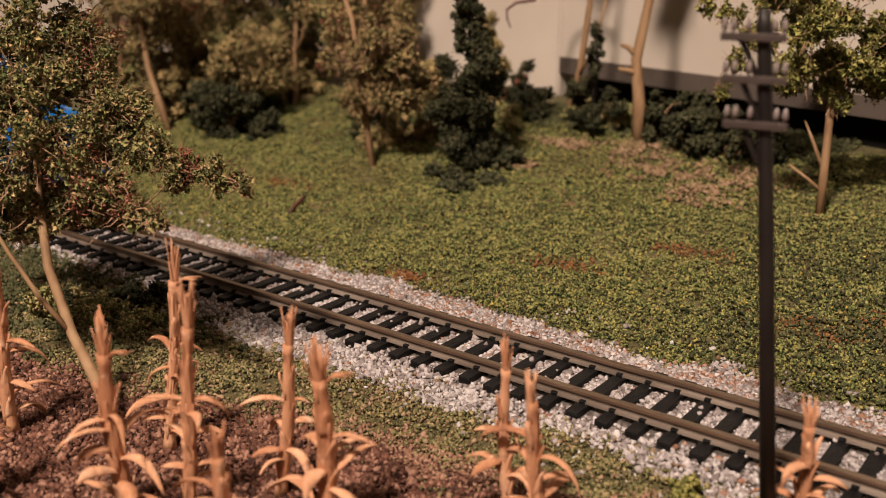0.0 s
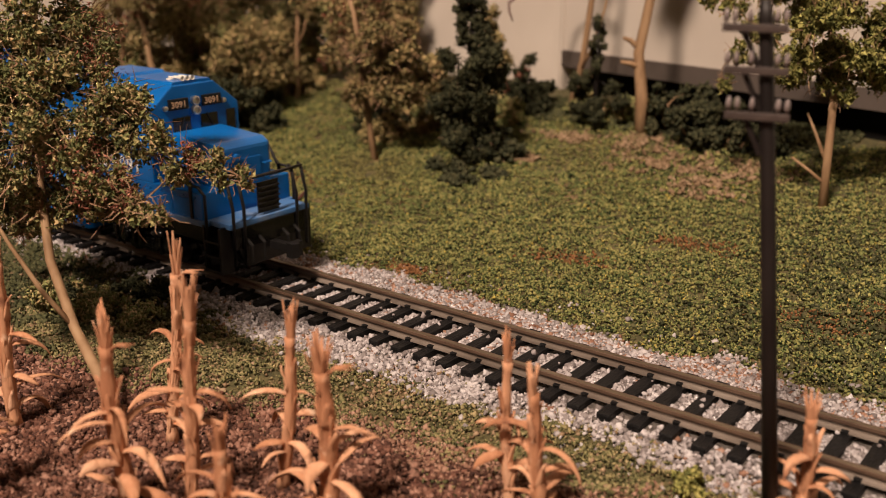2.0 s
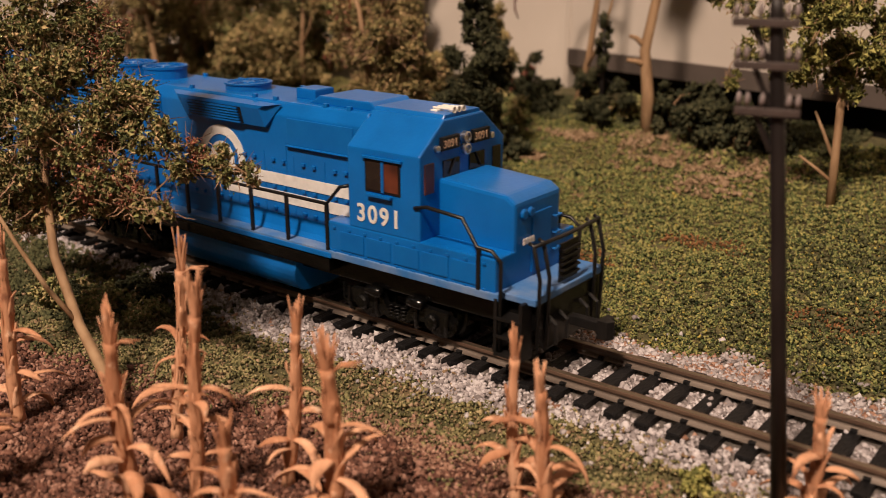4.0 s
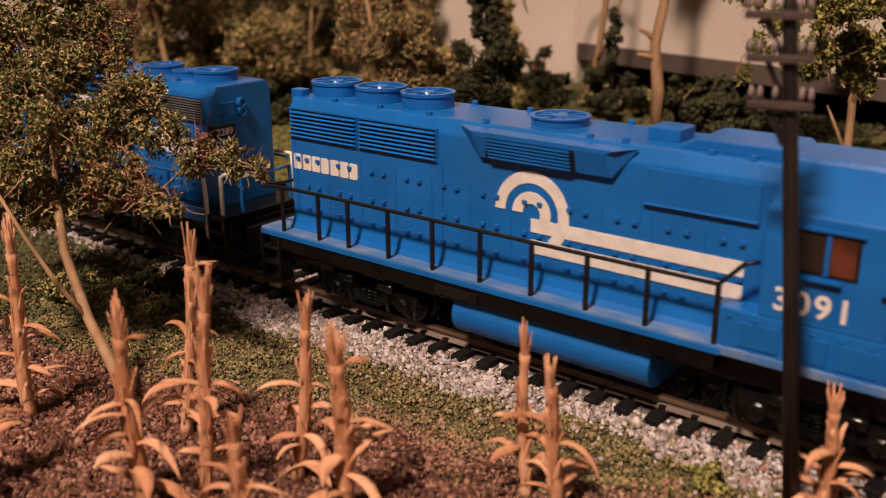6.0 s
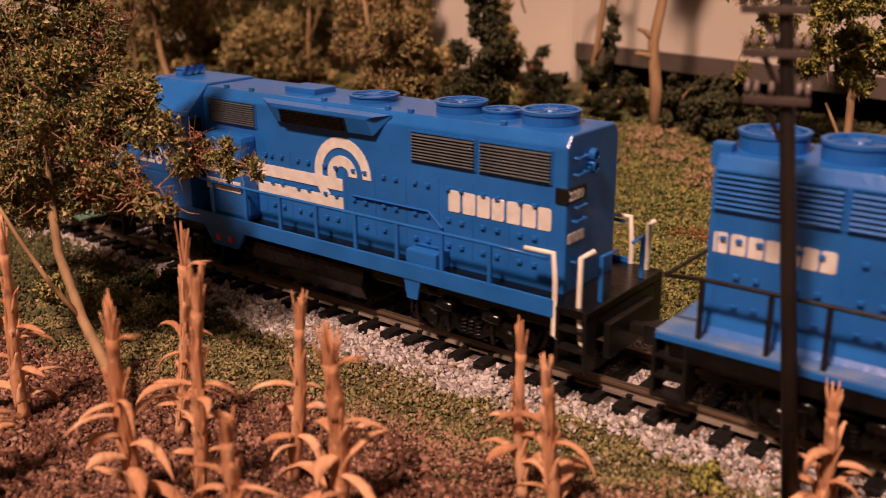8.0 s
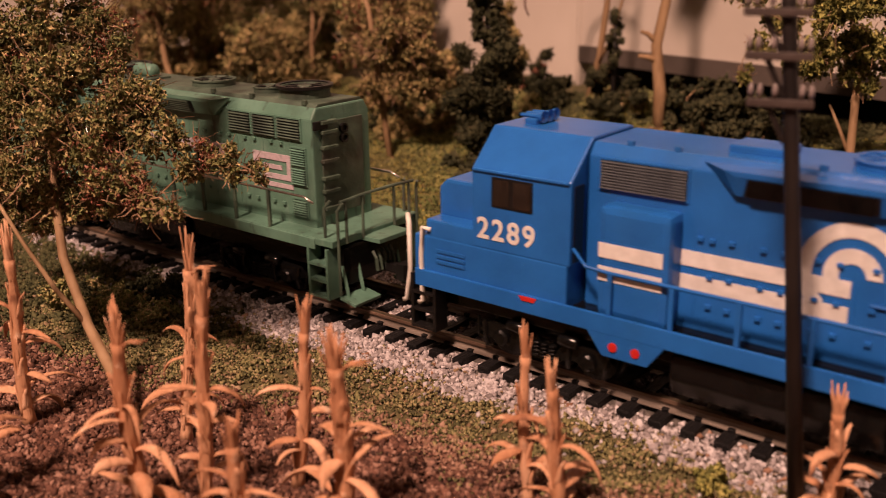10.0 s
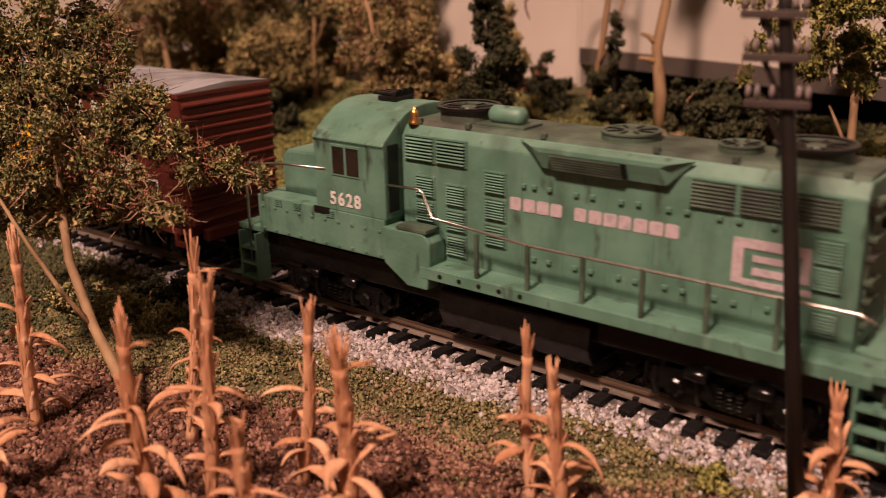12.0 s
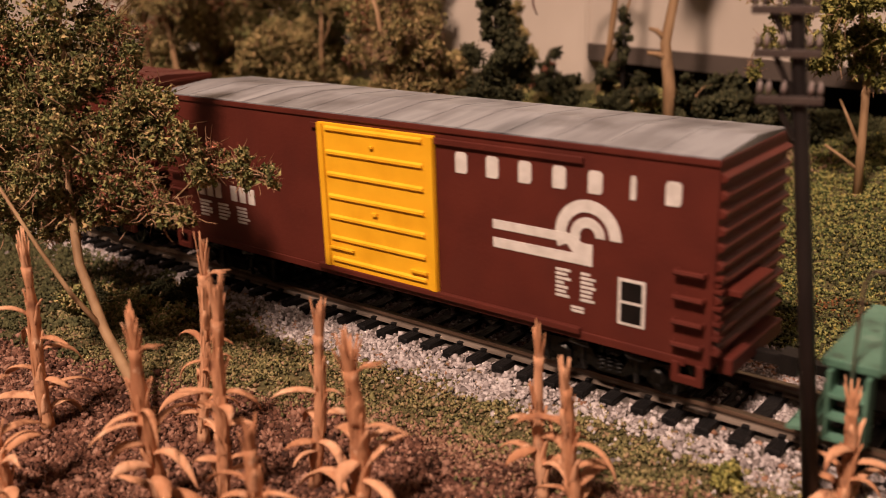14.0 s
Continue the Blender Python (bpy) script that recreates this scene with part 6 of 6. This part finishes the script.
            for yy in (ya + 2, yb - 2):
                part("hanger", tube(B(), [(x - s * 0.6, yy, 12), (x + s * 1.2, yy, 4.2)], 0.5, 5), GREEN, foot)
        coupler(x, s, t)
        for y in (-15, 15):
            steps(x - s * 8.5, s, t, GREEN, GREEN, y)
    for y in (-16.4, 16.4):
        xs = list(np.arange(-4, 80, 13.4))
        handrail([(-30, y * 0.98, 37.0), (-20, y, 37.4), (-19, y, 36.6), (-16.5, y, 31.2), (-4, y, 30.4)] + [(x, y, 29.4) for x in xs[1:]] + [(79.5, y, 28.2)], [(x, 29.6) for x in xs[:-1]], 18.6, y, t, STEEL, 0.34, "thin bright wire handrail", GREEN_DIRTY)
        handrail([(-50, y, 38.4), (-66, y, 37.6), (-78.5, y, 36.4), (-80, y, 34), (-80.4, y, 8)], [(-74, 37)], 27, y, t, STEEL, 0.34, "", GREEN_DIRTY)
        for x in (82, 86.5):
            part("end_post", tube(B(), [(x, y * 0.92, 5), (x, y * 0.92, 27), (x + 1.2, y * 0.86, 29)], 0.4, 6), GREEN_DIRTY, t)
    for y in (-12, -6, 6, 12):
        part("end_post", tube(B(), [(86.5, y, 18), (86.5, y, 29)], 0.4, 6), GREEN_DIRTY, t)
    part("end_rail", tube(B(), [(86.5, -14, 29), (86.5, -5, 29.4), (86.5, 5, 29.4), (86.5, 14, 29)], 0.4, 6), GREEN_DIRTY, t)
    part("drop_step", box(B(), 84, 92, -6, 6, 17.2, 18.4, 0.2), GREEN, t)
    bm = B()
    for k in range(5):
        tube(bm, [(87.6, -4 + k * 1.6, 14), (89, -4.2 + k * 1.6, 12.4), (89.2, -4 + k * 1.6, 9)], 0.45, 5)
    part("air_hose", bm, GREEN_DIRTY, t)
    part("fuel_tank", prism(B(), [(-14.5, 14), (-15.5, 9), (-13.5, 4.4), (13.5, 4.4), (15.5, 9), (14.5, 14)], "x", -16, 24, 0.5), SOOT, t)
    for x in (-52, 54):
        truck(x, t)
    return t


def boxcar(offset, detailed=True):
    t = thing("boxcar", "oxide red model boxcar with yellow door and grey roof" if detailed else "oxide red model boxcar with red roof behind the first", "boxcar", "wagons of the train")
    UNITS.append((t, offset))
    h = 83.0
    body = part("body", box(B(), -h, h, -16.6, 16.6, 11, 51.4, 0.35), BOX_RED, t)
    part("eave", box(B(), -h - 0.2, h + 0.2, -17.0, 17.0, 50.6, 52.0, 0.25), BOX_RED, body)
    roof = part("roof", prism(B(), [(-16.9, 52.0), (16.9, 52.0), (16.9, 52.3), (0, 53.6), (-16.9, 52.3)], "x", -h, h), ROOF_GREY if detailed else BOX_RED, t, "weathered grey metal roof" if detailed else "oxide red roof")
    for x in np.linspace(-h + 0.6, h - 0.6, 15):
        part("roof_rib", prism(B(), [(-17.0, 52.2), (17.0, 52.2), (17.0, 52.38), (0, 53.68), (-17.0, 52.38)], "x", x - 0.45, x + 0.45), ROOF_GREY if detailed else BOX_RED, roof)
    part("underframe", box(B(), -h + 2, h - 2, -8, 8, 8.2, 11.2, 0.3), SOOT, t)
    part("side_sill", box(B(), -78, 78, -16.9, -16.2, 10.6, 12.4, 0.2), BOX_RED, body)
    for s in (-1, 1):
        y = s * 16.6
        a, b = sorted((y, y + s * 0.75))
        part("door_track", box(B(), -22 if s < 0 else -55, 55 if s < 0 else 22, a, b + (0.4 if s > 0 else 0), 48.0, 49.4, 0.2), BOX_RED, body)
        part("door_track", box(B(), -22 if s < 0 else -55, 55 if s < 0 else 22, a - (0.5 if s < 0 else 0), b, 12.0, 13.4, 0.25), BOX_RED, body)
        door = part("door", box(B(), -19.2, 17.2, min(y, y + s * 0.9), max(y, y + s * 0.9), 13.2, 49.8, 0.25), YELLOW if detailed else BOX_RED, t, "yellow sliding door")
        yo = y + s * 0.9
        for z in (48.4, 42.6, 37.2, 31.6, 26.4, 21.0, 15.4):
            part("door_rib", prism(B(), [(yo - s * 0.1, z - 0.8), (yo + s * 0.55, z - 0.3), (yo + s * 0.55, z + 0.3), (yo - s * 0.1, z + 0.8)], "x", -16.5, 14.0, 0.08), YELLOW if detailed else BOX_RED, door)
        for x in (-18.2, 16.2):
            part("door_post", box(B(), x - 0.9, x + 0.9, min(yo - 0.2, yo + s * 0.5), max(yo - 0.2, yo + s * 0.5), 13.4, 49.6, 0.15), YELLOW if detailed else BOX_RED, door)
        bm = B()
        box(bm, -17, -9, min(yo, yo + s * 0.7), max(yo, yo + s * 0.7), 18.2, 18.8, 0.1)
        box(bm, 9.5, 14.5, min(yo, yo + s * 0.8), max(yo, yo + s * 0.8), 17.0, 17.7, 0.1)
        box(bm, -2.2, -0.6, min(yo, yo + s * 0.6), max(yo, yo + s * 0.6), 28.6, 29.4, 0.1)
        box(bm, -2.0, -0.8, min(yo, yo + s * 0.6), max(yo, yo + s * 0.6), 45.0, 45.6, 0.1)
        part("door_latch", bm, YELLOW if detailed else BOX_RED, door)
    for s in (-1, 1):
        x = s * h
        for k in range(11):
            z = 15.0 + k * 3.35
            if k == 6:
                z += 0.2
            part("end_rib", prism(B(), [(x, z - 1.05), (x + s * 1.3, z - 0.3), (x + s * 1.3, z + 0.3), (x, z + 1.05)], "y", -16.2, 16.2, 0.12), BOX_RED, body)
        part("end_platform", box(B(), min(x, x + s * 4), max(x, x + s * 4), -13, 3, 25.4, 26.6, 0.2), BOX_RED, body)
        for z in (14.5, 17.5, 20.5, 23.6, 27.0, 29.5):
            part("corner_bracket", box(B(), min(x, x + s * 1.6), max(x, x + s * 1.6), -16.6, -14.9, z - 0.4, z + 0.4, 0.1), BOX_RED, body)
        for z in (15.4, 20.0, 25.0, 30.0):
            part("ladder_rung", tube(B(), [(s * 75.6, -16.4, z), (s * 75.6, -18.0, z), (s * 81.4, -18.0, z), (s * 81.4, -16.4, z)], 0.55, 6), BOX_RED, body)
        lad = prism(B(), [(s * 75.5, 11.5), (s * 77.0, 11.5), (s * 77.0, 8.8), (s * 80.6, 8.8), (s * 80.6, 11.5), (s * 82, 11.5), (s * 82, 7.2), (s * 75.5, 7.2)], "y", -17.4, -16.4, 0.15)
        part("sill_step", lad, BOX_RED, body)
        part("end_sill", box(B(), min(x, x + s * 3), max(x, x + s * 3), -13, 13, 9.2, 12.6, 0.3), BOX_RED, body)
        coupler(x, s, t)
        truck(s * 60, t)
    y = -16.68
    if detailed:
        for i, cx in enumerate(np.linspace(24.3, 74.2, 7)):
            w = 1.6 if i != 5 else 0.6
            bm = prism(B(), [(cx - w, 42.2), (cx + w * 0.7, 42.2), (cx + w, 42.9), (cx + w, 46.3), (cx + w * 0.6, 46.9), (cx - w * 0.7, 46.9), (cx - w, 46.2)], "y", y - 0.08, y + 0.1)
            part("letter_block", bm, WHITE_INK, body, "plain white painted block")
        bm = B()
        cx, cz, r = 56.0, 33.2, 7.6
        ring_sector(bm, cx, cz, r * 0.66, r, 0, 205, y)
        ring_sector(bm, cx, cz, r * 0.24, r * 0.52, 0, 205, y - 0.02)
        for za, zb, xe in ((31.2, 33.2, 53), (27.0, 29.2, 57.2)):
            box(bm, 32.6, xe, y - 0.1, y + 0.1, za, zb)
        prism(bm, [(50, 32.4), (54.5, 27.2), (57.2, 27.2), (57.2, 31.6), (54.8, 31.6), (52.4, 33.2)], "y", y - 0.12, y + 0.1)
        part("emblem", bm, WHITE_INK, body, "white arcs and stripes painted on the side")
        bm = B()
        box(bm, 63.2, 69.2, y - 0.1, y + 0.1, 16.2, 26.0)
        part("stencil_plate", bm, WHITE_INK, body, "black consolidated stencil panel with white frame")
        bm = B()
        box(bm, 63.9, 68.5, y - 0.16, y + 0.1, 21.4, 25.4)
        box(bm, 63.9, 68.5, y - 0.16, y + 0.1, 16.8, 20.8)
        part("stencil_field", bm, BLACK, body)
        rr = np.random.default_rng(4)
        bars = [(x0, x0 + rr.uniform(1.8, 3.6), 24.8 - k * 0.95, 25.35 - k * 0.95) for x0 in (48.6, 54.6) for k in range(7)]
        bars += [(52.4, 55.4, 17.2 - k * 0.8, 17.7 - k * 0.8) for k in range(2)]
        bars += [(x0, x0 + 2.5, 24.4, 28.6) for x0 in (-70, -66.4, -62.8, -56, -52.4, -48.8)]
        bars += [(x0, x0 + rr.uniform(3, 5), 22.4 - k * 1.0, 23.0 - k * 1.0) for x0 in (-70, -62, -54) for k in range(5)]
        bars += [(-63 + k * 3, -60.8 + k * 3, 31, 33.4) for k in range(3)]
        for a, b, c, d in bars:
            part("stencil_bar", box(B(), a, b, y - 0.08, y + 0.1, c, d), WHITE_INK, body)
    return t


blue_locomotive()
second_blue_locomotive()
green_locomotive()
boxcar(-83.0)
boxcar(-83.0 - 186.0, False)


# ---- a twig left on the slope ----
def fallen_twig():
    x, y = -136, 61
    t = thing("fallen_twig", "small dark reddish brown stick lying on the turf", "stick", at=mm(x, y, gz(x, y)))
    bm = tube(B(), [(4.6, -8.6, 0.3), (2.4, -4.0, 1.3), (0.2, 1.0, 2.0), (-2.0, 5.0, 2.3), (-5.4, 9.4, 2.6)], [0.3, 0.6, 0.7, 0.6, 0.2], 7)
    part("stick", bm, DARK_TWIG, t, smooth=True)


fallen_twig()


# ---- motion ----
def train_at(t):
    for (t0, a), (t1, b) in zip(TRAIN, TRAIN[1:]):
        if t <= t1:
            return a + (b - a) * (t - t0) / (t1 - t0)
    return TRAIN[-1][1]


def motions():
    for unit, offset in UNITS:
        walk(unit, [(t, mm(s + offset, 0, 0)) for t, s in TRAIN])
    steps_n = 14 * 15
    for w, x, z, r in WHEELS:
        rows = []
        for i in range(steps_n + 1):
            t = 14.0 * i / steps_n
            rows.append((t, mm(x, 0, z) @ Matrix.Rotation((train_at(t) - TRAIN[0][1]) / r, 4, "Y")))
        walk(w, rows)


motions()
